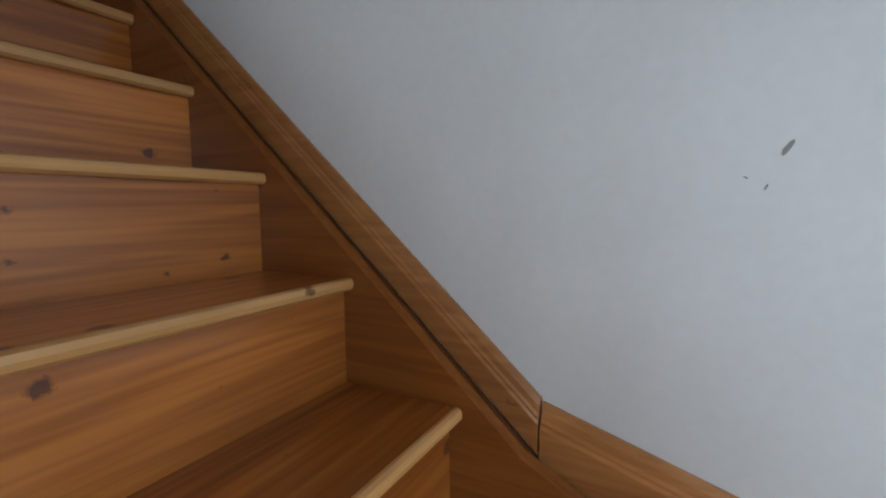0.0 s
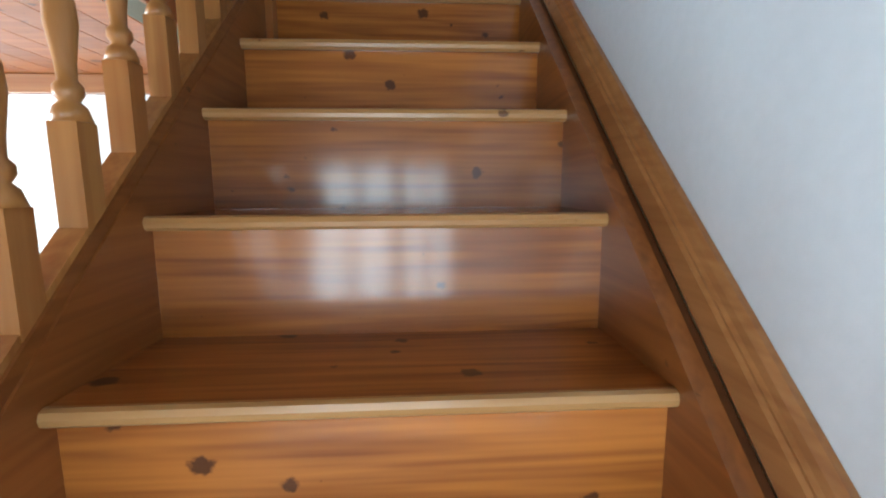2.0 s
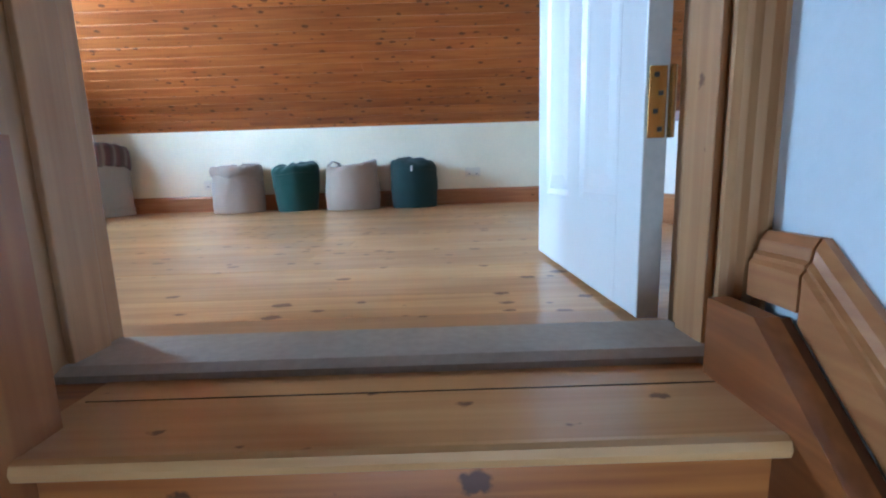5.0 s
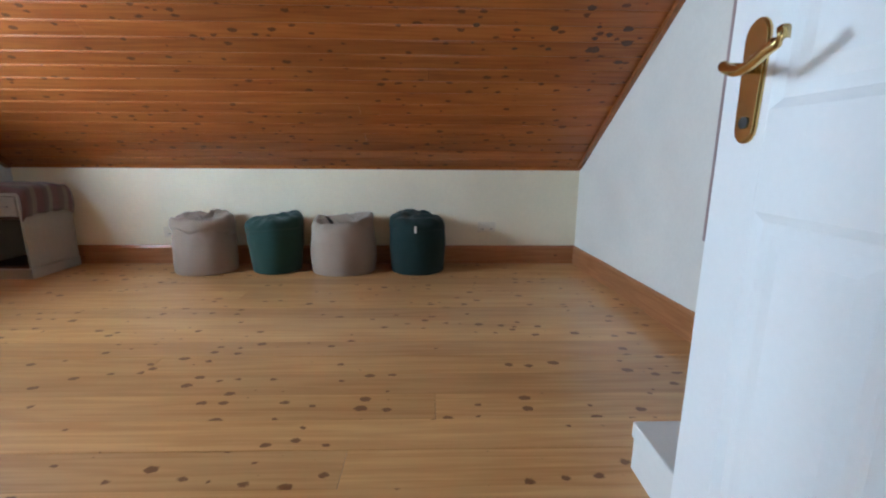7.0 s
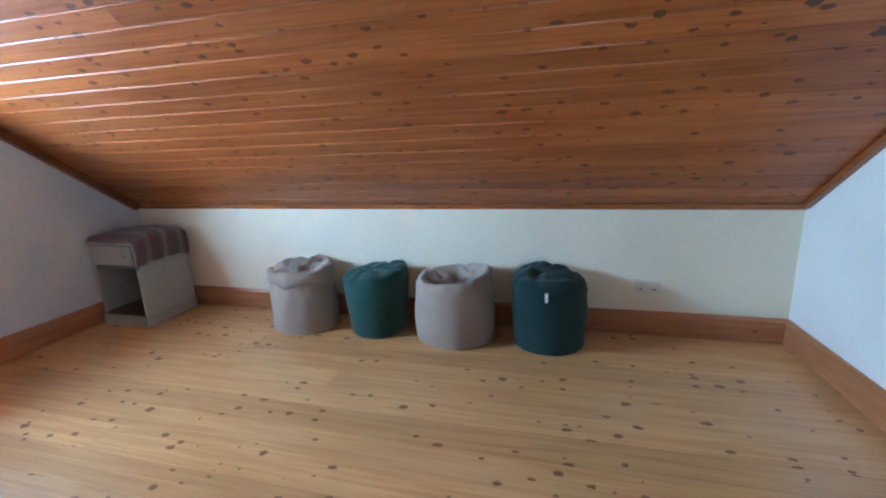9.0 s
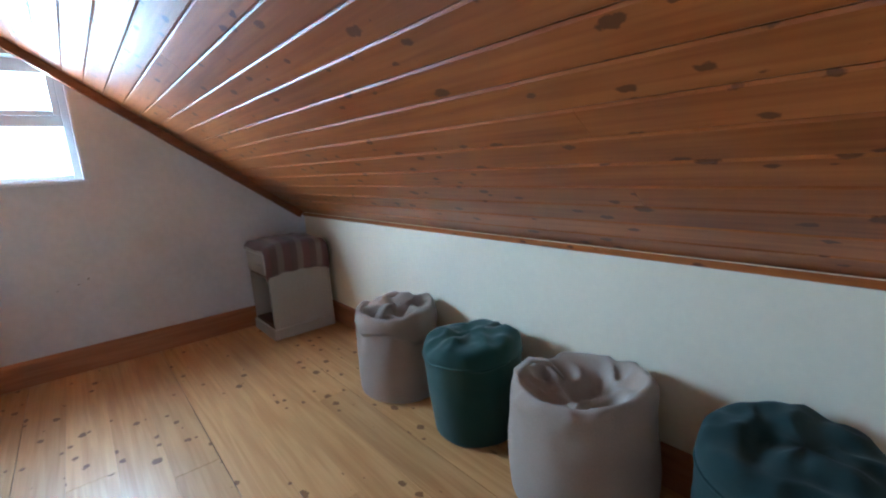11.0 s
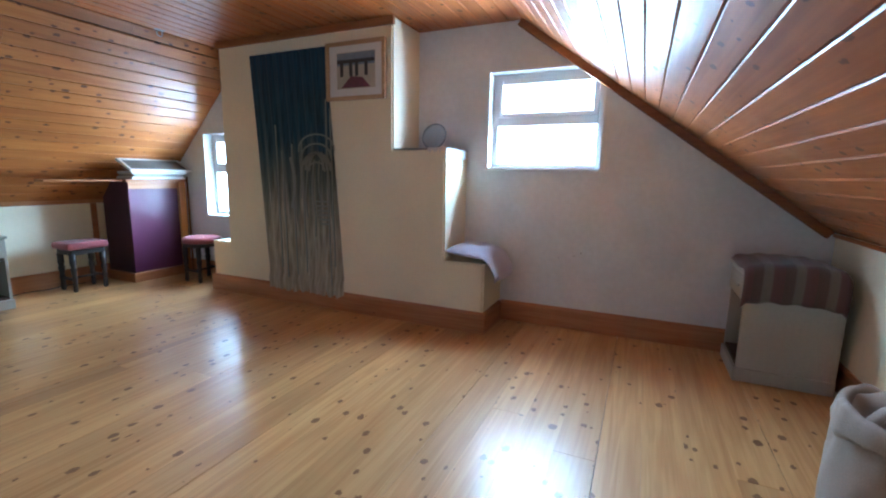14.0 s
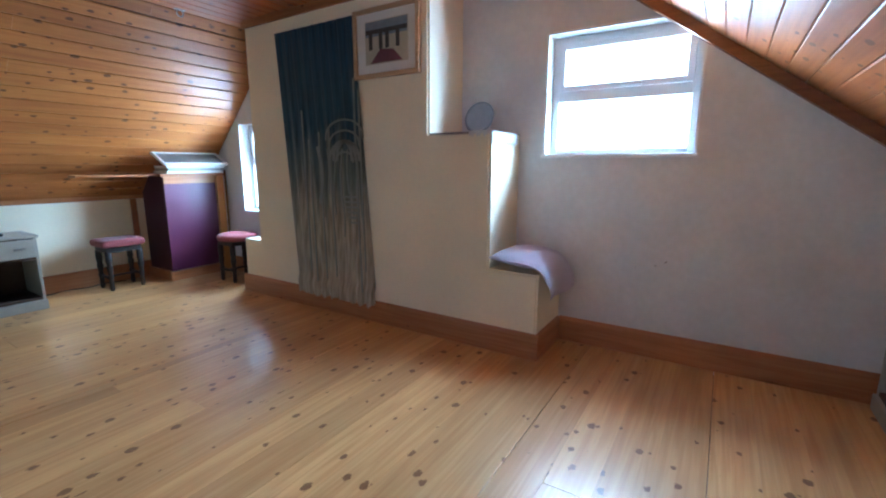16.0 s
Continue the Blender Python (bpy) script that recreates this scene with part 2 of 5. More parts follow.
MIRROR, nt_, b_ = material("mirror_glass")
b_.inputs["Metallic"].default_value, b_.inputs["Roughness"].default_value = 1.0, 0.02
b_.inputs["Base Color"].default_value = (0.80, 0.83, 0.82, 1)
GLASS, nt_, b_ = material("window_glass")
b_.inputs["Transmission Weight"].default_value, b_.inputs["Roughness"].default_value = 1.0, 0.0
b_.inputs["IOR"].default_value = 1.45
SKYGLOW, nt_, b_ = material("bright_overcast")
em = nt_.nodes.new("ShaderNodeEmission")
em.inputs["Color"].default_value, em.inputs["Strength"].default_value = (0.93, 0.97, 1.0, 1), 3.0
nt_.links.new(em.outputs[0], nt_.nodes["Material Output"].inputs[0])


def striped_cloth():
    m, nt, bsdf = material("striped_cloth")
    co = nt.nodes.new("ShaderNodeTexCoord").outputs["Object"]
    sep = nt.nodes.new("ShaderNodeSeparateXYZ")
    nt.links.new(co, sep.inputs[0])
    s = math_node(nt, "FRACT", math_node(nt, "MULTIPLY", sep.outputs[1], 7.5), 0)
    col = ramp(nt, s, [(0.0, (0.10, 0.062, 0.056)), (0.30, (0.11, 0.07, 0.062)), (0.36, (0.19, 0.145, 0.12)), (0.62, (0.20, 0.15, 0.122)), (0.68, (0.14, 0.066, 0.063)), (0.93, (0.13, 0.06, 0.06))])
    n = nt.nodes.new("ShaderNodeTexNoise")
    n.inputs["Scale"].default_value = 300
    nt.links.new(co, n.inputs["Vector"])
    nt.links.new(mix(nt, "MULTIPLY", 1.0, col, ramp(nt, n.outputs[0], [(0.3, (0.75,) * 3), (0.7, (1.1,) * 3)])), bsdf.inputs["Base Color"])
    bsdf.inputs["Roughness"].default_value, bsdf.inputs["Sheen Weight"].default_value = 0.9, 0.3
    return m


def tapestry_cloth(y0, z0, z1):
    """Teal dye at the top running down into grey and straw threads, with a pale fountain shape woven in."""
    m, nt, bsdf = material("hanging_cloth")
    co = nt.nodes.new("ShaderNodeTexCoord").outputs["Object"]
    sep = nt.nodes.new("ShaderNodeSeparateXYZ")
    nt.links.new(co, sep.inputs[0])
    h = math_node(nt, "DIVIDE", math_node(nt, "SUBTRACT", sep.outputs[2], z0), z1 - z0)
    mp = nt.nodes.new("ShaderNodeMapping")
    mp.inputs["Scale"].default_value = (1, 24, 1.1)
    nt.links.new(co, mp.inputs[0])
    n = nt.nodes.new("ShaderNodeTexNoise")
    n.inputs["Scale"].default_value, n.inputs["Detail"].default_value = 1.0, 5
    nt.links.new(mp.outputs[0], n.inputs["Vector"])
    hh = math_node(nt, "ADD", h, math_node(nt, "MULTIPLY", math_node(nt, "SUBTRACT", n.outputs[0], 0.5), 0.55))
    col = ramp(nt, hh, [(0.05, (0.40, 0.35, 0.26)), (0.3, (0.40, 0.365, 0.28)), (0.48, (0.12, 0.15, 0.145)), (0.66, (0.012, 0.055, 0.090)), (1.0, (0.006, 0.040, 0.085))])
    mp2 = nt.nodes.new("ShaderNodeMapping")
    mp2.inputs["Scale"].default_value = (1, 70, 5)
    nt.links.new(co, mp2.inputs[0])
    n2 = nt.nodes.new("ShaderNodeTexNoise")
    n2.inputs["Scale"].default_value, n2.inputs["Detail"].default_value = 1.0, 3
    nt.links.new(mp2.outputs[0], n2.inputs["Vector"])
    col = mix(nt, "MULTIPLY", 1.0, col, ramp(nt, n2.outputs[0], [(0.3, (0.6,) * 3), (0.7, (1.35,) * 3)]))
    nt.links.new(col, bsdf.inputs["Base Color"])
    bsdf.inputs["Roughness"].default_value, bsdf.inputs["Sheen Weight"].default_value = 0.85, 0.2
    return m


STRIPED = striped_cloth()
TAPESTRY = tapestry_cloth(-0.06, 0.11, 2.0)
PALE_THREAD = cloth("pale_thread", (0.27, 0.30, 0.275))


# ---------- mesh helpers ----------
def add_box(bm, x0, x1, y0, y1, z0, z1, bevel=0.0):
    vs = [bm.verts.new(p) for p in ((x0, y0, z0), (x1, y0, z0), (x1, y1, z0), (x0, y1, z0), (x0, y0, z1), (x1, y0, z1), (x1, y1, z1), (x0, y1, z1))]
    fs = [bm.faces.new([vs[i] for i in f]) for f in ((3, 2, 1, 0), (4, 5, 6, 7), (0, 1, 5, 4), (1, 2, 6, 5), (2, 3, 7, 6), (3, 0, 4, 7))]
    if bevel:
        edges = list({e for f in fs for e in f.edges})
        bmesh.ops.bevel(bm, geom=edges, offset=bevel, segments=2, affect="EDGES", profile=0.5)


def box(*a, bevel=0.0):
    bm = bmesh.new()
    add_box(bm, *a, bevel=bevel)
    return bm


def prism(points, axis, a, b):
    """The polygon points (in the two other axes, in order) pushed from a to b along axis."""
    bm = bmesh.new()

    def at(p, v):
        q = list(p)
        q.insert(axis, v)
        return q
    lo, hi = [bm.verts.new(at(p, a)) for p in points], [bm.verts.new(at(p, b)) for p in points]
    n = len(points)
    bm.faces.new(lo[::-1]), bm.faces.new(hi)
    for i in range(n):
        bm.faces.new((lo[i], lo[(i + 1) % n], hi[(i + 1) % n], hi[i]))
    bmesh.ops.recalc_face_normals(bm, faces=bm.faces[:])
    return bm


def lathe(bm, profile, centre, seg=20):
    cx, cy, cz = centre
    rings = [[bm.verts.new((cx + r * math.cos(2 * math.pi * i / seg), cy + r * math.sin(2 * math.pi * i / seg), cz + z)) for i in range(seg)] for r, z in profile]
    for a, b in zip(rings, rings[1:]):
        for i in range(seg):
            bm.faces.new((a[i], a[(i + 1) % seg], b[(i + 1) % seg], b[i]))
    bm.faces.new(rings[0][::-1]), bm.faces.new(rings[-1])


def tube(points, radius, seg=8):
    bm = bmesh.new()
    rings = []
    pts = [Vector(p) for p in points]
    for i, p in enumerate(pts):
        d = (pts[min(i + 1, len(pts) - 1)] - pts[max(i - 1, 0)]).normalized()
        a = d.orthogonal().normalized()
        b = d.cross(a)
        rings.append([bm.verts.new(p + radius * (math.cos(k * 2 * math.pi / seg) * a + math.sin(k * 2 * math.pi / seg) * b)) for k in range(seg)])
    for r, s in zip(rings, rings[1:]):
        best = min(range(seg), key=lambda k: (s[k].co - r[0].co).length)
        for k in range(seg):
            bm.faces.new((r[k], r[(k + 1) % seg], s[(k + 1 + best) % seg], s[(k + best) % seg]))
    bm.faces.new(rings[0][::-1]), bm.faces.new(rings[-1])
    bmesh.ops.recalc_face_normals(bm, faces=bm.faces[:])
    return bm


def mesh_of(name, bm, mat, smooth=False):
    me = bpy.data.meshes.new(name)
    bm.to_mesh(me)
    bm.free()
    me.materials.append(mat)
    if smooth:
        for p in me.polygons:
            p.use_smooth = True
    return me


def part(name, bm, mat, parent=None, label="", smooth=False):
    ob = new(name, mesh_of(name, bm, mat, smooth))
    if parent is not None:
        ob.parent = parent
        if parent.parent is None:
            ob.matrix_parent_inverse = Matrix.Translation(parent.location).inverted()
    return tagged(ob, label) if label else ob


def structure(name, bm, mat, label, category, parent=None):
    ob = part(name, bm, mat, parent)
    return tagged(ob, label, category, kind="structure")


def thing(name, at, label, category, group=""):
    ob = new(name)
    ob.location = at
    ob.empty_display_size = 0.1
    return tagged(ob, label, category, group)


# ---------- plan ----------
XW, XE = -3.28, 1.19           # gable walls
YN, YS = 3.924, -1.95           # knee walls
KNEE = 0.79
FLAT = 2.14
YC_N, YC_S = YN - (FLAT - KNEE) / 0.727, YS + (FLAT - KNEE) / 1.0
FLARE = 0.05                   # the east gable runs off square by this much per metre
DOOR_Y0, DOOR_Y1 = 0.17, 0.33   # the wall with the door
JL, JR = -0.44, 0.52            # door opening
STAIR_R, STAIR_L = 0.48, -0.35
WALL_R = 0.553
RISE, GO, TOP = 0.228, 0.25, -0.005
SHAFT_W = -0.52
HALL = TOP - 9 * RISE           # hall floor at the stair's foot
HALL_S, HALL_W = -3.2, -2.4
SOFFIT = -0.19


def flare(ob):
    """Turn what stands on the east gable with it."""
    for v in ob.data.vertices:
        v.co.x += FLARE * (YN - v.co.y)
    return ob


def wall_x(name, xa, xb, y0, y1, z0, z1, holes, mat, label, cut=True):
    """A wall across x between xa and xb, with rectangular holes (ya, yb, za, zb), cut along the roof."""
    bm = bmesh.new()
    ys = sorted({y0, y1, *(h[0] for h in holes), *(h[1] for h in holes)})
    for a, b in zip(ys, ys[1:]):
        z = z0
        for h in sorted((h for h in holes if h[0] <= a and h[1] >= b), key=lambda h: h[2]):
            if h[2] > z:
                add_box(bm, xa, xb, a, b, z, h[2])
            z = h[3]
        if z < z1:
            add_box(bm, xa, xb, a, b, z, z1)
    if cut:
        for co, no in (((0, YN, KNEE + 0.03), (0, 0.727, 1)), ((0, YS, KNEE + 0.03), (0, -1.0, 1)), ((0, 0, FLAT + 0.03), (0, 0, 1))):
            r = bmesh.ops.bisect_plane(bm, geom=bm.verts[:] + bm.edges[:] + bm.faces[:], plane_co=co, plane_no=no, clear_outer=True)
            bmesh.ops.holes_fill(bm, edges=[e for e in bm.edges if e.is_boundary])
    return structure(name, bm, mat, label, "wall")


# ---------- attic shell ----------
WIN1 = (1.83, 2.64, 1.12, 1.82)
WIN2 = (-1.20, -0.72, 0.62, 1.46)
structure("floor", box(XW - 0.2, XE + 0.4, DOOR_Y1, YN + 0.2, -0.16, -0.030), GAP, "dark subfloor under the pine floorboards", "floor")
structure("floor_south", box(XW - 0.2, SHAFT_W - 0.1, YS - 0.2, DOOR_Y1, -0.16, -0.030), GAP, "dark subfloor under the southern floorboards", "floor")
wall_x("wall_west", XW - 0.28, XW, YS - 0.1, YN + 0.1, -0.2, 2.3, [WIN1, WIN2], WALL_GLARE, "white plastered gable wall, tinted blue for window glare, with two small windows")
flare(wall_x("wall_east", XE, XE + 0.2, DOOR_Y0, YN + 0.1, -0.2, 2.3, [], WALL_WARM, "white plastered gable wall beside the door"))
structure("wall_north", box(XW, XE, YN, YN + 0.15, -0.2, KNEE + 0.03), WALL_CREAM, "low cream knee wall under the sloping ceiling", "wall")
structure("wall_south", box(XW, SHAFT_W - 0.1, YS - 0.15, YS, -0.2, KNEE + 0.03), WALL_CREAM, "low cream knee wall under the sloping ceiling", "wall")


def boards(name, p0, p1, x0, x1, pitch, label, mat=None, split=False):
    """Tongue-and-groove boards along x, laid from p0 to p1 (y, z), with chamfered joints, in one mesh."""
    bm, mat = bmesh.new(), mat or CEIL
    a, b = Vector(p0), Vector(p1)
    d = b - a
    n = max(1, round(d.length / pitch))
    u = d.normalized()
    nrm = Vector((-u.y, u.x))
    if nrm.y > 0:
        nrm = -nrm
    w, c, t = d.length / n, 0.006, 0.010
    rng = random.Random(len(name))
    for i in range(n):
        prof = [(0.0007, -t), (0.0007, -0.004), (c, 0), (w - c, 0), (w - 0.0007, -0.004), (w - 0.0007, -t)]
        if split and i == 0:
            prof = [(min(q, w - 0.011) if q > w / 2 else q, hh) for q, hh in prof]
        cuts = [x0, x0 + (x1 - x0) * rng.uniform(0.2, 0.8), x1] if i % 3 == 0 else [x0, x1]
        for xa, xb in zip(cuts, cuts[1:]):
            pts = [a + u * (i * w + s) + nrm * h for s, h in prof]
            lo = [bm.verts.new((xa + 0.0005, p.x, p.y)) for p in pts]
            hi = [bm.verts.new((xb - 0.0005, p.x, p.y)) for p in pts]
            bm.faces.new(lo), bm.faces.new(hi[::-1])
            for k in range(len(pts)):
                j = (k + 1) % len(pts)
                bm.faces.new((lo[k], hi[k], hi[j], lo[j]))
    bmesh.ops.recalc_face_normals(bm, faces=bm.faces[:])
    return structure(name, bm, mat, label, "ceiling")


boards("ceiling_north", (YN, KNEE), (YC_N, FLAT), XW, XE + 0.12, 0.098, "varnished orange knotty pine boards on the slope")
boards("ceiling_flat", (YC_N, FLAT), (YC_S, FLAT), XW, XE + 0.19, 0.098, "varnished knotty pine boards on the flat ceiling")
boards("ceiling_south", (YC_S, FLAT), (YS, KNEE), XW, SHAFT_W - 0.1, 0.098, "varnished orange knotty pine boards on the south slope", CEIL_S, True)
# roof deck over the boards
structure("roof_north", prism([(YN + 0.25, KNEE - 0.10), (YC_N, FLAT + 0.10), (YC_N, FLAT + 0.03), (YN + 0.25, KNEE - 0.17)], 0, XW - 0.3, XE + 0.45), GAP, "dark roof deck above the north slope", "roof")
structure("roof_flat", box(XW - 0.3, XE + 0.45, YC_S, YC_N, FLAT + 0.03, FLAT + 0.10), GAP, "dark roof deck above the flat ceiling", "roof")
structure("roof_south", prism([(YS - 1.25, KNEE - 1.18), (YC_S, FLAT + 0.10), (YC_S, FLAT + 0.03), (YS - 1.25, KNEE - 1.25)], 0, XW - 0.3, XE + 0.2), GAP, "dark roof deck above the south slope", "roof")

# mouldings under the slopes and along the gables
structure("trim_knee_north", prism([(YN - 0.002, KNEE - 0.024), (YN - 0.010, KNEE - 0.020), (YN - 0.022, KNEE + 0.004), (YN - 0.002, KNEE - 0.004)], 0, XW, XE), CEIL, "slim pine moulding where slope meets wall", "moulding")
structure("trim_knee_south", prism([(YS + 0.002, KNEE - 0.035), (YS + 0.016, KNEE - 0.03), (YS + 0.03, KNEE + 0.006), (YS + 0.002, KNEE - 0.004)], 0, XW, SHAFT_W - 0.1), SKIRT_X, "slim pine moulding where slope meets wall", "moulding")


def gable_trim(name, x0, x1, p0, p1, deep=0.030):
    a, b = Vector(p0), Vector(p1)
    u = (b - a).normalized()
    n = Vector((-u.y, u.x))
    n = -n if n.y > 0 else n
    pts = [a + n * 0.002, b + n * 0.002, b + n * deep, a + n * deep]
    # the darker string pine puts the strip's backlit shade into its colour
    return structure(name, prism([tuple(p) for p in pts], 0, x0, x1), STAIR_Y, "pine cover strip along the gable, darkened for its backlit shade", "moulding")


gable_trim("trim_gable_west", XW + 0.001, XW + 0.045, (YN - 0.02, KNEE + 0.012), (YC_N, FLAT), 0.050)
flare(gable_trim("trim_gable_east", XE - 0.030, XE - 0.001, (YN - 0.02, KNEE + 0.012), (YC_N, FLAT)))


# skirting
def skirting_profile(at, way, h=0.15, t=0.018):
    return [(at + way * 0.001, 0.0), (at + way * t, 0.0), (at + way * t, h - 0.02), (at + way * t * 0.45, h), (at + way * 0.001, h)]


structure("baseboard_north", prism(skirting_profile(YN, -1), 0, XW, XE), SKIRT_X, "varnished pine skirting board", "baseboard")
structure("baseboard_south", prism(skirting_profile(YS, 1), 0, XW, SHAFT_W - 0.1), SKIRT_X, "varnished pine skirting board", "baseboard")
flare(structure("baseboard_east", prism(skirting_profile(XE, -1), 1, DOOR_Y1, YN - 0.019), SKIRT_Y, "varnished pine skirting board", "baseboard"))
structure("baseboard_west", prism(skirting_profile(XW, 1), 1, 1.985, YN - 0.019), SKIRT_Y, "varnished pine skirting board", "baseboard")
structure("baseboard_west_far", prism(skirting_profile(XW, 1), 1, YS + 0.019, -0.66), SKIRT_Y, "varnished pine skirting board", "baseboard")


# ---------- chimney breast ----------
CH = -2.885
chimney = [(1.975, 0.0), (1.975, 0.485), (1.675, 0.485), (1.675, 1.255), (1.265, 1.255), (1.265, FLAT - 0.002), (-0.43, FLAT - 0.002), (-0.43, 0.455), (-0.645, 0.455), (-0.645, 0.0)]
bm = prism(chimney, 0, XW + 0.001, CH)
bmesh.ops.bevel(bm, geom=[e for e in bm.edges if all(v.co.x > CH - 0.01 for v in e.verts)], offset=0.012, segments=2, affect="EDGES")
structure("wall_chimney", bm, WALL_CREAM, "stepped cream plastered chimney breast with ledges", "wall")
structure("baseboard_chimney", prism(skirting_profile(CH, 1), 1, -0.665, 1.993), SKIRT_Y, "varnished pine skirting board", "baseboard")
structure("baseboard_chimney_side", prism(skirting_profile(1.975, 1), 0, XW + 0.02, CH + 0.0005), SKIRT_X, "varnished pine skirting board", "baseboard")


structure("trim_chimney", box(CH - 0.01, CH + 0.018, -0.445, 1.28, FLAT - 0.055, FLAT - 0.002, bevel=0.004), SKIRT_Y, "pine board along the head of the chimney breast", "moulding")


def scuff(name, pts, axis, at, label):
    structure(name, prism(pts, axis, at, at + (0.0012 if axis == 0 and at < 0 else -0.0012)), SCUFF, label, "stain")


SCUFF = painted("grey_scuff", (0.30, 0.30, 0.31), 0.8, 0.2, 0.2, 80)
rng = random.Random(8)
for n, (axis, at, a, z, r, tilt) in enumerate(((0, WALL_R, -2.228, -1.150, 0.014, 2.1), (0, WALL_R, -2.18, -1.19, 0.004, 0.4), (0, WALL_R, -2.205, -1.205, 0.005, 2.0), (0, XW, 2.55, 0.555, 0.010, 0.9), (0, XW, 2.50, 0.53, 0.008, 0.3), (0, XW, 2.40, 0.51, 0.005, 0.6))):
    pts = []
    for k in range(9):
        q = 2 * math.pi * k / 9
        u, v = r * math.cos(q) * rng.uniform(0.8, 1.1), 0.3 * r * math.sin(q) * rng.uniform(0.7, 1.2)
        pts.append((a + u * math.cos(tilt) - v * math.sin(tilt), z + u * math.sin(tilt) + v * math.cos(tilt)))
    scuff("scuff_mark", pts, axis, at, "small grey scuff on the plaster")


# dark knots and water marks on the slope near the east gable
MARK = painted("dark_pine_mark", (0.105, 0.034, 0.013), 0.5, 0.1, 0.2, 50)
slope = math.atan(0.727)
for mx, my, mr in ((0.81, 2.78, 0.022), (1.05, 2.88, 0.026), (0.96, 2.91, 0.018), (0.89, 2.87, 0.012), (0.89, 2.93, 0.016), (0.90, 2.99, 0.034), (1.08, 3.06, 0.024), (1.08, 2.95, 0.030), (0.65, 2.88, 0.020), (0.65, 2.99, 0.017), (0.45, 2.89, 0.016), (0.46, 2.99, 0.013), (0.43, 3.10, 0.010), (0.23, 2.87, 0.018), (0.22, 2.96, 0.010), (0.98, 3.24, 0.012), (0.57, 3.65, 0.011), (0.83, 3.74, 0.012)):
    bm = bmesh.new()
    n = 11
    low, high = [], []
    for k in range(n):
        q = 2 * math.pi * k / n
        u, w = mr * 1.15 * math.cos(q) * rng.uniform(0.65, 1.2), mr * 0.75 * math.sin(q) * rng.uniform(0.6, 1.2)
        y = my + w * math.cos(slope)
        z = KNEE + (YN - y) * 0.727
        low.append(bm.verts.new((mx + u, y - 0.0012, z - 0.0016)))
        high.append(bm.verts.new((mx + u, y + 0.001, z + 0.0014)))
    bm.faces.new(low), bm.faces.new(high[::-1])
    for k in range(n):
        bm.faces.new((low[k], low[(k + 1) % n], high[(k + 1) % n], high[k]))
    bmesh.ops.recalc_face_normals(bm, faces=bm.faces[:])
    structure("knot_mark", bm, MARK, "dark knot or water mark on the boards", "stain")


# ---------- windows ----------
def small_window(name, y0, y1, z0, z1, split, label):
    x = XW - 0.10
    w = structure(name, box(x - 0.05, x, y0, y0 + 0.05, z0, z1), PVC, label, "window")
    w.data.name = name
    for n, a in (("jamb", (y1 - 0.05, y1, z0, z1)), ("sill_rail", (y0 + 0.05, y1 - 0.05, z0, z0 + 0.05)), ("head", (y0 + 0.05, y1 - 0.05, z1 - 0.05, z1)), ("transom", (y0 + 0.05, y1 - 0.05, split - 0.03, split + 0.03))):
        part(n, box(x - 0.05, x, *a, bevel=0.004), PVC, w)
    bm = bmesh.new()
    add_box(bm, x - 0.03, x + 0.016, y0 + 0.05, y0 + 0.085, split + 0.03, z1 - 0.05, 0.004)
    add_box(bm, x - 0.03, x + 0.016, y1 - 0.085, y1 - 0.05, split + 0.03, z1 - 0.05, 0.004)
    add_box(bm, x - 0.03, x + 0.016, y0 + 0.085, y1 - 0.085, split + 0.03, split + 0.06, 0.004)
    add_box(bm, x - 0.03, x + 0.016, y0 + 0.085, y1 - 0.085, z1 - 0.085, z1 - 0.05, 0.004)
    sash = part("sash", bm, PVC, w)
    yc = y0 + (y1 - y0) * 0.56
    part("handle", box(x + 0.016, x + 0.034, yc - 0.06, yc + 0.06, split + 0.034, split + 0.052, bevel=0.004), PVC, sash, "white window catch")
    for a in ((y0 + 0.05, y1 - 0.05, z0 + 0.05, split - 0.03), (y0 + 0.085, y1 - 0.085, split + 0.06, z1 - 0.085)):
        g = part("pane", box(x - 0.028, x - 0.022, *a), GLASS, w)
        g.visible_shadow = False
    # plastered reveal lining and sill board
    bm = bmesh.new()
    for a in ((y0 - 0.001, y0 + 0.012, z0, z1), (y1 - 0.012, y1 + 0.001, z0, z1), (y0 + 0.012, y1 - 0.012, z1 - 0.012, z1 + 0.001)):
        add_box(bm, x + 0.001, XW + 0.004, *a)
    part("reveal", bm, PVC, w)
    part("window_sill", box(x + 0.001, XW + 0.014, y0 - 0.012, y1 + 0.012, z0 - 0.004, z0 + 0.018, bevel=0.003), PVC, w, "white painted sill")
    return w


small_window("window_1", *WIN1, 1.475, "white plastic window with an opening top light, overexposed daylight")
small_window("window_2", *WIN2, 1.10, "narrow white plastic window beside the chimney breast")
structure("backdrop", box(-9.0, -8.9, -9, 9, -6, 8), SKYGLOW, "plain bright overcast sky", "sky")


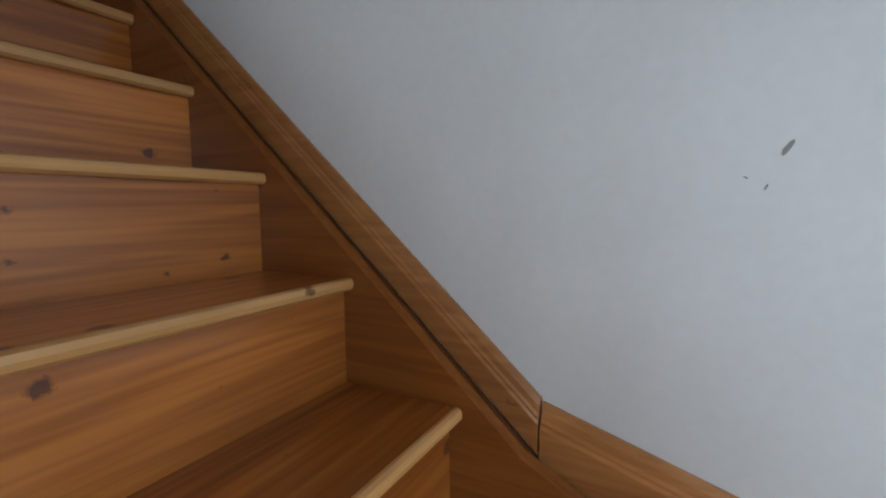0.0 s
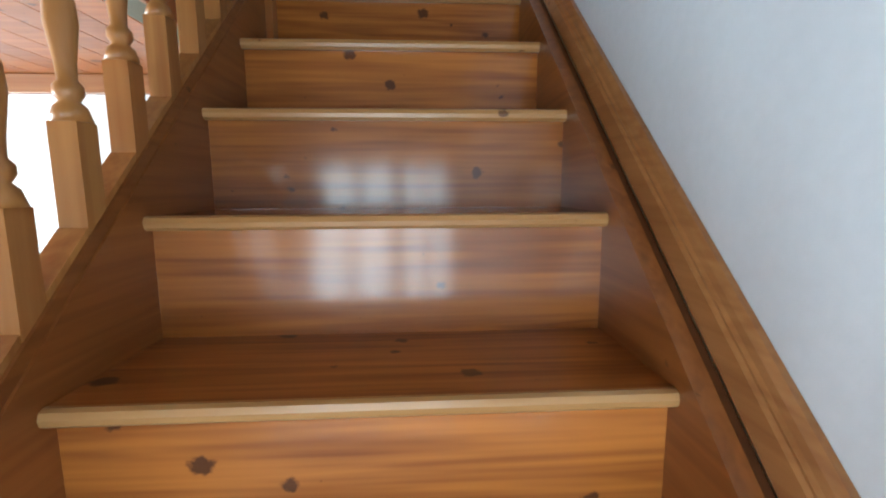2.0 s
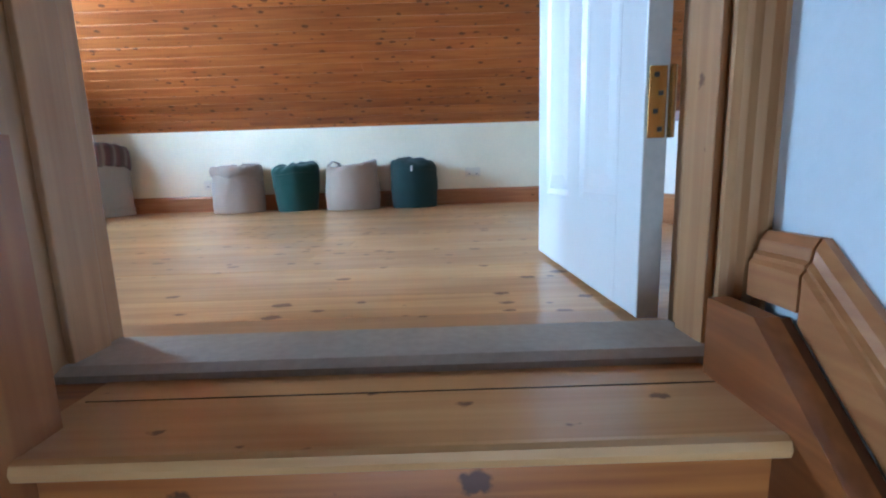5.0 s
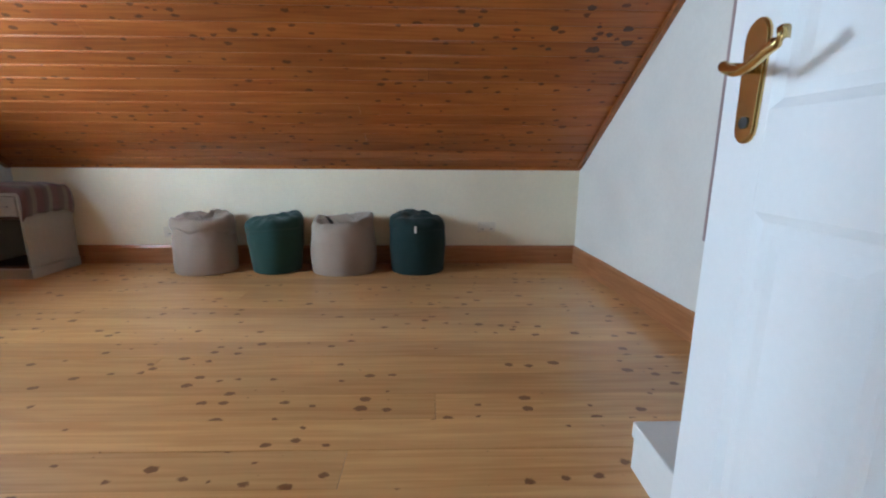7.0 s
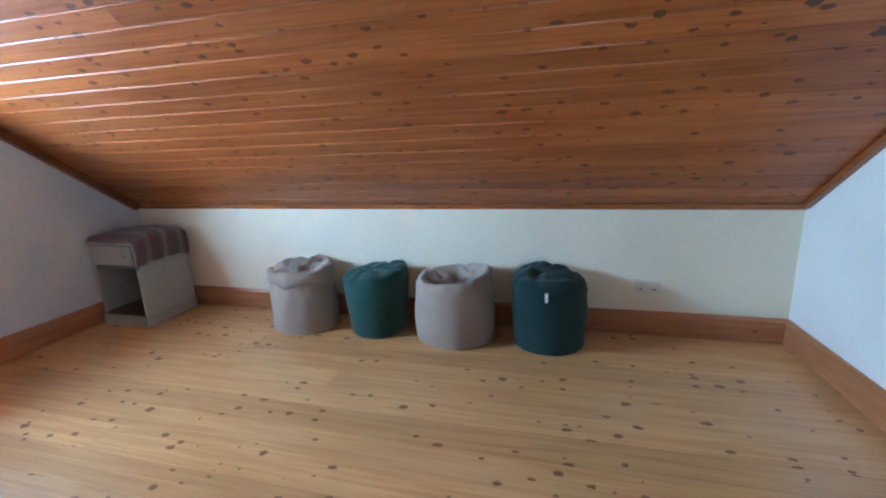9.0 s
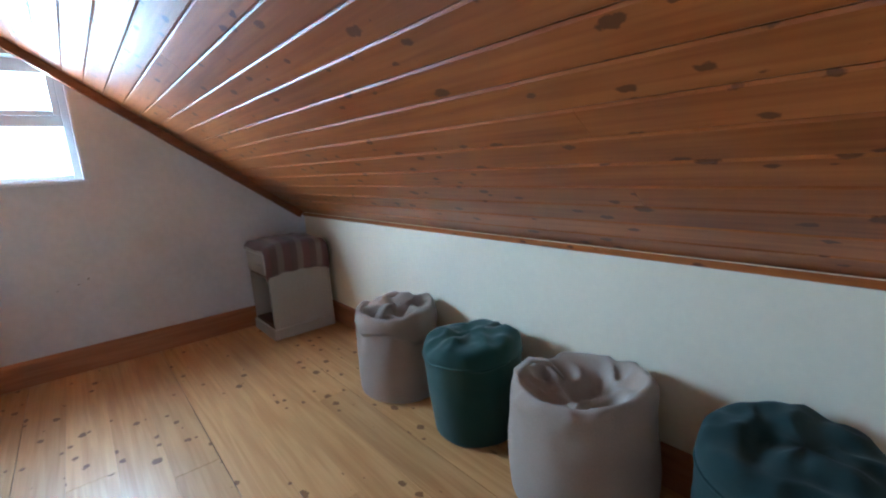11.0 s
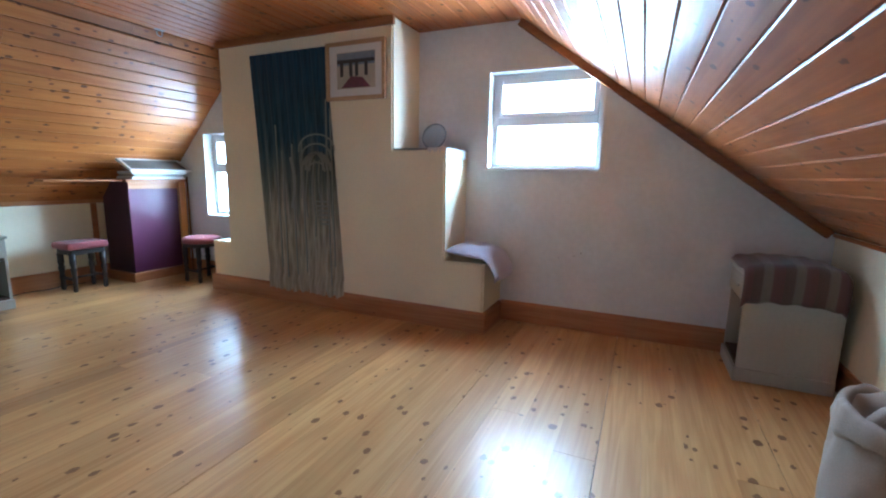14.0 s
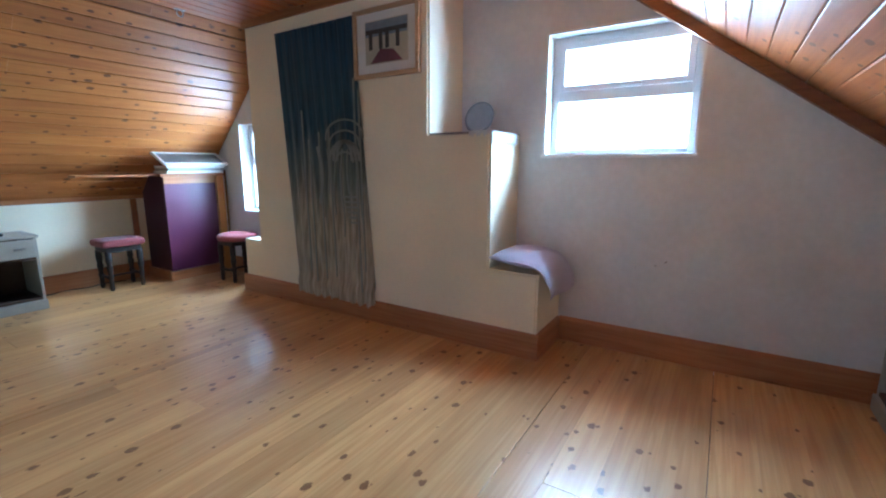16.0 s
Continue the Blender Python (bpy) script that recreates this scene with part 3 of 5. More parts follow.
# ---------- stairwell and hall shell ----------
bm = bmesh.new()
add_box(bm, WALL_R, WALL_R + 0.15, HALL_S, DOOR_Y0, HALL - 0.1, FLAT + 0.02)
r = bmesh.ops.bisect_plane(bm, geom=bm.verts[:] + bm.edges[:] + bm.faces[:], plane_co=(0, YS, KNEE + 0.03), plane_no=(0, -1, 1), clear_outer=True)
bmesh.ops.holes_fill(bm, edges=[e for e in bm.edges if e.is_boundary])
structure("wall_stair_east", bm, WALL_STAIR, "pale grey-white plastered wall beside the stairs, scuffed", "wall")
structure("floor_hall", box(HALL_W - 0.2, WALL_R + 0.15, HALL_S - 0.2, DOOR_Y0 + 0.2, HALL - 0.12, HALL), STAIR, "pine hall floor at the foot of the stairs", "floor")
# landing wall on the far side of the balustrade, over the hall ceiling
structure("wall_stair_west", prism([(DOOR_Y0, SOFFIT), (DOOR_Y0, FLAT + 0.02), (YC_S, FLAT + 0.02), (YS - 0.4, KNEE - 0.38), (YS - 0.4, SOFFIT)], 0, SHAFT_W - 0.1, SHAFT_W), OLIVE_SHADED, "olive painted landing wall, its shade put into the dark colour", "wall")
structure("trim_landing", box(SHAFT_W, SHAFT_W + 0.014, YS - 0.3, DOOR_Y0 - 0.03, SOFFIT - 0.012, SOFFIT + 0.045, bevel=0.004), SKIRT_Y, "dark pine edging under the landing wall", "moulding")
structure("trim_landing_rail", prism([(SHAFT_W + 0.001, 0.035), (SHAFT_W + 0.018, 0.045), (SHAFT_W + 0.022, 0.07), (SHAFT_W + 0.012, 0.09), (SHAFT_W + 0.001, 0.095)], 1, YS - 0.3, DOOR_Y0 - 0.03), SKIRT_Y, "dark pine moulding along the landing wall", "moulding")
bm = bmesh.new()
for i in range(18):
    x = HALL_W + i * (SHAFT_W - 0.001 - HALL_W) / 18
    add_box(bm, x + 0.001, x + (SHAFT_W - HALL_W) / 18 - 0.002, HALL_S, 0.36, SOFFIT + 0.002, SOFFIT + 0.02)
structure("ceiling_hall", bm, CEIL, "varnished pine boards over the hall", "ceiling")
structure("wall_hall_north", box(HALL_W, WALL_R, 0.36, 0.48, HALL - 0.1, SOFFIT + 0.001), WALL, "bright white hall wall below the landing", "wall")
structure("trim_hall", box(HALL_W, -0.48, 0.335, 0.359, SOFFIT - 0.075, SOFFIT + 0.001, bevel=0.005), SKIRT_X, "pine cornice board on the hall wall", "moulding")
wall_x("wall_hall_west", HALL_W - 0.15, HALL_W, HALL_S, 0.48, HALL - 0.1, SOFFIT + 0.02, [(-1.4, -0.1, -1.65, -0.45)], WALL, "white hall wall with a window", cut=False)
bm = bmesh.new()
for a in ((HALL_W, -1.25, HALL - 0.1, 0.25), (0.40, WALL_R, HALL - 0.1, 0.25), (-1.25, 0.40, HALL - 0.1, -1.95), (-1.25, 0.40, 0.20, 0.25)):
    add_box(bm, a[0], a[1], HALL_S - 0.15, HALL_S, a[2], a[3])
structure("wall_hall_south", bm, WALL, "white hall wall with a tall window behind the stairs", "wall")
hall_window = structure("window_3", box(-1.249, 0.399, HALL_S - 0.07, HALL_S - 0.01, -1.949, -1.90), PVC, "tall white hall window in upright lights", "window")
for xx, ww in ((-1.249, 0.05), (-0.80, 0.14), (-0.42, 0.09), (-0.10, 0.13), (0.16, 0.07), (0.349, 0.05)):
    part("mullion", box(xx, xx + ww, HALL_S - 0.05, HALL_S + 0.005, -1.8995, 0.198, bevel=0.004), PVC, hall_window)
# sloping pine ceiling over the stairs
boards("ceiling_stair", (YC_S, FLAT), (HALL_S, FLAT + (HALL_S - YC_S)), SHAFT_W, WALL_R, 0.098, "varnished pine boards sloping over the stairs", CEIL_S)

# ---------- door wall, frame and door ----------
bm = bmesh.new()
add_box(bm, SHAFT_W - 0.1, JL - 0.03, DOOR_Y0, DOOR_Y1, SOFFIT, FLAT)
add_box(bm, JR + 0.03, XE + 0.19, DOOR_Y0, DOOR_Y1, -0.2, FLAT)
add_box(bm, JL - 0.03, JR + 0.03, DOOR_Y0, DOOR_Y1, 2.03, FLAT)
structure("wall_door", bm, WALL, "white wall holding the attic door", "wall")
frame_ = thing("door_frame", (JL, DOOR_Y0, 0), "varnished pine door frame with moulded architraves", "door frame")
tagged(frame_, kind="structure")


def casing(name, x0, x1, side):
    """Moulded architrave on the stair side of the door wall, stepped in section."""
    w = x1 - x0
    s = (lambda f: x0 + w * f) if side > 0 else (lambda f: x1 - w * f)
    y = DOOR_Y0
    pts = [(s(0), y), (s(0), y - 0.024), (s(0.18), y - 0.028), (s(0.28), y - 0.018), (s(0.55), y - 0.020), (s(0.66), y - 0.012), (s(0.86), y - 0.014), (s(1.0), y - 0.008), (s(1.0), y)]
    part(name, prism(pts, 2, 0.0, 2.06), CASE, frame_)


casing("architrave", JL - 0.085, JL - 0.008, 1)
casing("architrave", JR - 0.022, WALL_R - 0.001, -1)
part("jamb", box(JL - 0.03, JL, DOOR_Y0 - 0.001, DOOR_Y1 + 0.001, 0.0, 2.03, bevel=0.003), CASE, frame_)
part("jamb", box(JR, JR + 0.03, DOOR_Y0 - 0.001, DOOR_Y1 + 0.001, 0.0, 2.03, bevel=0.003), CASE, frame_)
part("head", box(JL, JR, DOOR_Y0 - 0.001, DOOR_Y1 + 0.001, 2.0, 2.03), CASE, frame_)
part("stop", box(JL, JL + 0.012, DOOR_Y0 + 0.04, DOOR_Y1 - 0.045, 0.0, 2.0, bevel=0.002), CASE, frame_)
part("stop", box(JR - 0.012, JR, DOOR_Y0 + 0.04, DOOR_Y1 - 0.045, 0.0, 2.0, bevel=0.002), CASE, frame_)
structure("threshold", prism([(DOOR_Y0 + 0.015, -0.02), (DOOR_Y0 + 0.012, 0.006), (DOOR_Y0 + 0.03, 0.014), (DOOR_Y1 - 0.01, 0.014), (DOOR_Y1 + 0.012, 0.001), (DOOR_Y1 + 0.012, -0.02)], 0, JL + 0.001, JR - 0.001), THRESH, "worn grey-brown wooden door threshold", "threshold")

# door leaf, opened flat towards the room, hinged at the east jamb
DX, DY, DW, DT = JR - 0.012, DOOR_Y1 + 0.012, 0.735, 0.040
door = thing("door_1", (DX, DY, 0.012), "white panelled attic door standing wide open", "door")
tagged(door, kind="structure")


def door_leaf():
    """Stiles and rails proud, panels sunk with a raised field; the leaf runs along y, faces at x = 0 and -DT."""
    stile, zs = 0.10, [(0.0, 0.20), (0.80, 0.94), (1.50, 1.60), (1.90, 1.99)]
    mid = DW / 2
    out = []
    for y0, y1 in ((0, stile), (DW - stile, DW)):
        out.append(("stile", box(-DT, 0, y0, y1, 0, 1.99, bevel=0.002)))
    for z0, z1 in zs:
        out.append(("rail", box(-DT, 0, stile, DW - stile, z0, z1)))
    for (a, b), (c, d) in zip(zs, zs[1:]):
        out.append(("muntin", box(-DT, 0, mid - 0.045, mid + 0.045, b, c)))
        for y0, y1 in ((stile, mid - 0.045), (mid + 0.045, DW - stile)):
            bm = bmesh.new()
            for sgn, xf in ((-1, -DT), (1, 0.0)):
                xi, xm = xf - sgn * 0.007, xf - sgn * 0.002
                rects = [(xf - sgn * 0.0005, 0.0), (xi, 0.014), (xi, 0.030), (xm, 0.055)]
                loops = [[bm.verts.new((x, y, z)) for y, z in ((y0 + i, b + i), (y1 - i, b + i), (y1 - i, c - i), (y0 + i, c - i))] for x, i in rects]
                for l0, l1 in zip(loops, loops[1:]):
                    for k in range(4):
                        bm.faces.new((l0[k], l0[(k + 1) % 4], l1[(k + 1) % 4], l1[k]))
                bm.faces.new(loops[-1])
            bmesh.ops.recalc_face_normals(bm, faces=bm.faces[:])
            out.append(("panel", bm))
    return out


for n, bm in door_leaf():
    bmesh.ops.translate(bm, verts=bm.verts[:], vec=(DX, DY, 0.012))
    part(n, bm, WHITE, door)
# bare hinge edge
EDGE = painted("aged_bare_edge", (0.56, 0.50, 0.43), 0.5, 0.1, 0.12, 60)
part("hinge_edge", box(DX - DT + 0.001, DX - 0.001, DY - 0.003, DY - 0.0005, 0.012, 2.0), EDGE, door, "bare pale hinge edge")
for z in (0.325, 1.70):
    h = part("hinge", box(DX - DT + 0.004, DX - 0.006, DY - 0.0065, DY - 0.003, z, z + 0.115, bevel=0.001), BRASS, door, "brass butt hinge")
    bm = bmesh.new()
    lathe(bm, [(0.006, 0), (0.006, 0.115)], (DX + 0.002, DY - 0.008, z), 12)
    part("knuckle", bm, BRASS, h)
    bm = bmesh.new()
    for k in range(4):
        zc = z + 0.014 + k * 0.029
        yc = DX - DT + (0.016 if k % 2 else 0.024)
        for kk in range(1):
            add_box(bm, yc - 0.004, yc + 0.004, DY - 0.0085, DY - 0.006, zc - 0.004, zc + 0.004, 0.0015)
    part("screw", bm, DARK, h)


def door_handle(side):
    """Scrolled brass lever on a long shaped plate."""
    x = DX - DT if side < 0 else DX
    s = -1 if side < 0 else 1
    y, z = DY + DW - 0.062, 1.012
    prof = [(0.021 * math.cos(a), -0.084 + 0.021 * math.sin(a)) for a in [math.pi * (1 + k / 8) for k in range(9)]]
    prof += [(0.024 * math.cos(a), 0.040 + 0.028 * math.sin(a)) for a in [math.pi * k / 8 for k in range(9)]]
    bm = prism([(y + a, z + b) for a, b in prof], 0, x, x + s * 0.006)
    bmesh.ops.bevel(bm, geom=[e for e in bm.edges if abs(e.verts[0].co.x - (x + s * 0.006)) < 1e-5 and abs(e.verts[1].co.x - (x + s * 0.006)) < 1e-5], offset=0.003, segments=2, affect="EDGES")
    h = part("door_handle", bm, BRASS, door, "polished brass lever handle on a plate")
    pts = [(x + s * 0.006, y, z), (x + s * 0.045, y, z), (x + s * 0.055, y - 0.012, z)]
    pts += [(x + s * 0.057, y - 0.012 - 0.095 * k / 7, z - 0.012 * math.sin(math.pi * 1.3 * k / 7)) for k in range(1, 8)]
    pts += [(x + s * 0.057, y - 0.117, z + 0.014), (x + s * 0.054, y - 0.112, z + 0.024)]
    part("lever", tube(pts, 0.0075, 10), BRASS, h, smooth=True)
    bm = bmesh.new()
    lathe(bm, [(0.008, 0), (0.009, 0.002), (0.003, 0.003)], (0, 0, 0), 12)
    bmesh.ops.rotate(bm, verts=bm.verts[:], matrix=Matrix.Rotation(math.pi / 2 * s, 3, "Y"))
    bmesh.ops.translate(bm, verts=bm.verts[:], vec=(x + s * 0.006, y, z - 0.075))
    part("keyhole", bm, DARK, h)


door_handle(-1), door_handle(1)
door.rotation_euler = (0, 0, radians(0.8))

# ---------- staircase ----------
stair = thing("staircase", (0.06, -1.0, HALL), "varnished knotty pine staircase with closed risers", "staircase")
for i in range(0, 9):
    y, z = -GO * i, TOP - RISE * i
    depth = 0.188 if i == 0 else GO + 0.035
    prof = [(y + 0.004, z - 0.024), (y - 0.002, z - 0.020), (y - 0.004, z - 0.012), (y - 0.001, z - 0.004), (y + 0.006, z), (y + depth, z), (y + depth, z - 0.024)]
    t = part("tread", prism(prof, 0, STAIR_L - 0.012, STAIR_R + 0.012), STAIR if i else NOSE, stair)
    part("nosing", prism([(y + 0.003, z - 0.0255), (y - 0.004, z - 0.020), (y - 0.006, z - 0.011), (y - 0.003, z - 0.002), (y + 0.004, z + 0.0012), (y + 0.010, z + 0.0012), (y + 0.010, z - 0.0255)], 0, STAIR_L + 0.0005, STAIR_R - 0.0005), NOSE, t, "paler worn nosing")
    part("riser", box(STAIR_L - 0.012, STAIR_R + 0.012, y + 0.022, y + 0.040, z - RISE + 0.0005, z - 0.024), STAIR, stair)
part("joint", box(STAIR_L + 0.001, STAIR_R - 0.001, 0.1245, 0.1270, TOP - 0.004, TOP + 0.0006), GAP, stair, "dark open joint across the top tread")
part("landing_board", box(SHAFT_W + 0.001, STAIR_L - 0.0125, -0.05, DOOR_Y0 + 0.013, -0.20, -0.006), STAIR, stair)
PITCH = RISE / GO


def line(y, above):
    return TOP + PITCH * y + above


# wall string with a level shoulder at the door, and the pitched capping board over it
yb, yk = 0.155, 0.068
part("string", prism([(yk, line(yk, 0.045)), (yb, line(yk, 0.045)), (yb, -0.06), (0.05, -0.34), (-1.86, line(-1.86, -0.29)), (-2.02, HALL + 0.001), (-2.02, line(-2.02, 0.10)), (-1.87, line(-1.87, 0.043))], 0, STAIR_R, STAIR_R + 0.030), STAIR_Y, stair)
part("string", prism([(0.046, line(0.046, 0.062)), (0.06, line(0.046, 0.062)), (0.06, -0.34), (-1.86, line(-1.86, -0.29)), (-2.02, HALL + 0.001), (-2.02, line(-2.02, 0.062))], 0, STAIR_L - 0.036, STAIR_L), STAIR_Y, stair)
part("string_cap", prism([(0.0, line(0, 0.0622)), (0.0, line(0, 0.088)), (-2.0, line(-2.0, 0.088)), (-2.0, line(-2.0, 0.0622))], 0, STAIR_L - 0.056, STAIR_L - 0.004), STAIR_Y, stair)
# fillet coloured dark to draw the shadow line between string and capping
part("gap_fillet", prism([(0.14, 0.07), (yk, line(yk, 0.0435)), (-1.9, line(-1.9, 0.0435)), (-1.9, line(-1.9, -0.15)), (0.14, -0.12)], 0, STAIR_R + 0.0305, WALL_R - 0.0305), GROOVE_SHADE, stair)


def capping(name, y0, y1, top0, top1, h):
    """Moulded board lying along the wall, from (y0, top0) down to (y1, top1)."""
    bm = bmesh.new()
    w0, w1 = WALL_R - 0.001, WALL_R - 0.030
    prof = [(w0, 0.0), (w0 - 0.010, 0.0), (w0 - 0.017, -0.012), (w0 - 0.019, -0.026), (w0 - 0.024, -0.031), (w0 - 0.024, -0.036), (w1, -0.042), (w1, -h), (w0, -h)]
    a = [bm.verts.new((x, y0, top0 + z)) for x, z in prof]
    b = [bm.verts.new((x, y1, top1 + z)) for x, z in prof]
    for k in range(len(prof)):
        j = (k + 1) % len(prof)
        bm.faces.new((a[k], a[j], b[j], b[k]))
    bm.faces.new(a[::-1]), bm.faces.new(b)
    bmesh.ops.recalc_face_normals(bm, faces=bm.faces[:])
    return part(name, bm, RAILP, rail)


rail = thing("wall_capping", (WALL_R, -1.0, -0.8), "moulded pine capping board fixed along the stair wall", "skirting")
capping("level_piece", 0.143, 0.062, 0.193, 0.193, 0.085)
capping("pitched_piece", 0.058, -1.885, line(0.058, 0.145), line(-1.885, 0.145), 0.098)
capping("lower_piece", -1.889, -2.75, line(-1.889, 0.142), line(-1.889, 0.142) - 0.30 * 0.86, 0.125)

# balustrade
balustrade = thing("balustrade", (STAIR_L - 0.03, -1.0, line(-1.0, 0.09)), "pine balustrade with turned balusters and newel post", "balustrade")
BX = STAIR_L - 0.030


def turned_post(bm, x, y, z0, z1, half, low, high):
    """Square foot and head with a turned middle of rings and a vase."""
    add_box(bm, x - half, x + half, y - half, y + half, z0, z0 + low, 0.0)
    add_box(bm, x - half, x + half, y - half, y + half, z1 - high, z1, 0.0)
    a, b = z0 + low, z1 - high
    L, s = b - a, half
    prof = [(s * 1.30, 0.0), (s * 1.0, 0.022), (s * 0.62, 0.03), (s * 0.92, 0.040), (s * 0.92, 0.052), (s * 0.60, 0.060), (s * 0.66, 0.085), (s * 1.0, 0.14), (s * 0.92, 0.17), (s * 0.62, 0.205), (s * 0.95, 0.215), (s * 0.95, 0.232), (s * 0.66, 0.24), (s * 0.95, 0.36), (s * 0.98, 0.44), (s * 0.8, L - 0.14), (s * 0.6, L - 0.06), (s * 0.95, L - 0.05), (s * 0.95, L - 0.03), (s * 0.62, L - 0.022), (s * 1.30, L)]
    square = set(bm.faces)
    lathe(bm, [(r, z) for r, z in prof], (x, y, a), 24)
    for f in bm.faces:
        f.smooth = f not in square and len(f.verts) == 4


for k in range(14):
    y = -0.062 - 0.131 * k
    bm = bmesh.new()
    turned_post(bm, BX, y, line(y, 0.070), line(y, 0.88), 0.021, 0.165, 0.16)
    part("baluster", bm, POST, balustrade)
    part("spacer", prism([(y - 0.023, line(y - 0.023, 0.0885)), (y - 0.108, line(y - 0.108, 0.0885)), (y - 0.108, line(y - 0.108, 0.102)), (y - 0.023, line(y - 0.023, 0.102))], 0, BX - 0.021, BX + 0.021), POST, balustrade)
bm = bmesh.new()
turned_post(bm, STAIR_L - 0.022, 0.02, -0.30, 1.05, 0.045, 0.63, 0.25)
part("newel_post", bm, NEWEL, balustrade, "square pine newel with turned shaft")
part("handrail", prism([(-0.02, line(-0.02, 0.88)), (-0.02, line(-0.02, 0.94)), (-1.98, line(-1.98, 0.94)), (-1.98, line(-1.98, 0.88))], 0, BX - 0.032, BX + 0.032), POST, balustrade)


# ---------- beanbags ----------
def beanbag(name, at, radius, height, mat, seed, open_top, lean, label, taper=0.94, dent=0.06, depth=0.28, oval=0.88):
    """A slack round sack: flat base, upright side, and either a domed dented lid or a gathered open mouth full of folds."""
    bm = bmesh.new()
    seg, rows = 96, 64
    rng = Vector((seed * 3.1, seed * 1.7, seed * 0.9))
    rings = []
    for j in range(rows + 1):
        t = j / rows
        q = max(0.0, (t - 0.50) / 0.50)
        if t < 0.10:
            r, z = radius * taper * 0.95 * t / 0.10, 0.0
        elif t < 0.14:
            w = (t - 0.10) / 0.04
            r, z = radius * taper * (0.95 + 0.05 * math.sin(w * math.pi / 2)), height * 0.035 * (1 - math.cos(w * math.pi / 2))
        elif t < 0.50:
            w = (t - 0.14) / 0.36
            r, z = radius * (taper + (1 - taper) * w + 0.025 * math.sin(math.pi * w)) * (1 - (0.07 * w * w if open_top else 0)), height * (0.035 + 0.785 * w)
        elif not open_top:
            r, z = radius * max(0.0, math.cos(q * math.pi / 2)) ** 0.42, height * (0.82 + 0.18 * max(0.0, math.sin(q * math.pi / 2)) ** 0.62)
        elif q < 0.42:
            w = q / 0.42
            r, z = radius * (0.93 - 0.15 * w * w), height * (0.82 + 0.18 * math.sin(w * math.pi / 2))
        else:
            w = (q - 0.42) / 0.58
            r, z = radius * 0.78 * max(0.0, 1 - w) ** 0.9, height * (1.0 - depth * math.sin(min(1, w * 1.5) * math.pi / 2))
        r = max(r, 0.002)
        ring = []
        for i in range(seg):
            a = 2 * math.pi * i / seg
            d = Vector((math.cos(a), math.sin(a), 0))
            p = d * (r / radius)
            lift = min(1.0, z / (height * 0.8))
            n1 = noise.noise(Vector((d.x * 1.3, d.y * 1.3, z * 4)) + rng)
            n2 = noise.noise(Vector((p.x * 3.4, p.y * 3.4, z * 9)) + rng * 2)
            crease = 1 - 2 * abs(noise.noise(Vector((p.x * 2.3 + z * 2, p.y * 2.3, z * 5)) + rng * 3))
            rr = r * (1 + 0.03 * n1 + 0.012 * n2)
            zz = z + lift * height * 0.035 * n1
            if t > 0.40:
                g = min(1.0, (t - 0.40) / 0.2)
                if open_top:
                    inner = max(0.0, min(1.0, (q - 0.42) / 0.2))
                    rr *= 1 + 0.06 * g * crease * (1 - inner) + 0.045 * g * n2
                    zz += height * g * (0.035 * crease + 0.035 * n2 * (1 - inner) + inner * 0.17 * (crease - 0.3))
                    zz += height * 0.10 * g * math.cos(a - lean) * (r / radius)
                else:
                    zz += height * g * (0.055 * crease * q + 0.025 * n2)
                    zz += height * 0.06 * g * math.cos(a - lean) * (r / radius)
                    # shallow dent pressed into the lid
                    e = (p - Vector((0.25 * math.cos(lean + 2), 0.25 * math.sin(lean + 2), 0))).length
                    zz -= height * dent * math.exp(-(e / 0.34) ** 2) * (1 if q > 0.2 else q / 0.2)
            elif 0.14 < t:
                rr *= 1 + 0.02 * crease * lift
            ring.append(bm.verts.new((at[0] + rr * d.x, at[1] + rr * d.y * oval, max(0.0, zz))))
        rings.append(ring)
    for a, b in zip(rings, rings[1:]):
        for i in range(seg):
            bm.faces.new((a[i], a[(i + 1) % seg], b[(i + 1) % seg], b[i]))
    bm.faces.new(rings[0][::-1]), bm.faces.new(rings[-1])
    ridge = [v.co.copy() for v in rings[rows // 2]]
    bag = thing(name, (at[0], at[1], 0), label, "beanbag", "beanbags along the knee wall")
    part("cover", bm, mat, bag, smooth=True)
    if not open_top:
        part("lid_seam", tube([*ridge, ridge[0]], 0.0045, 6), mat, bag, "raised seam round the lid", smooth=True)
    return bag


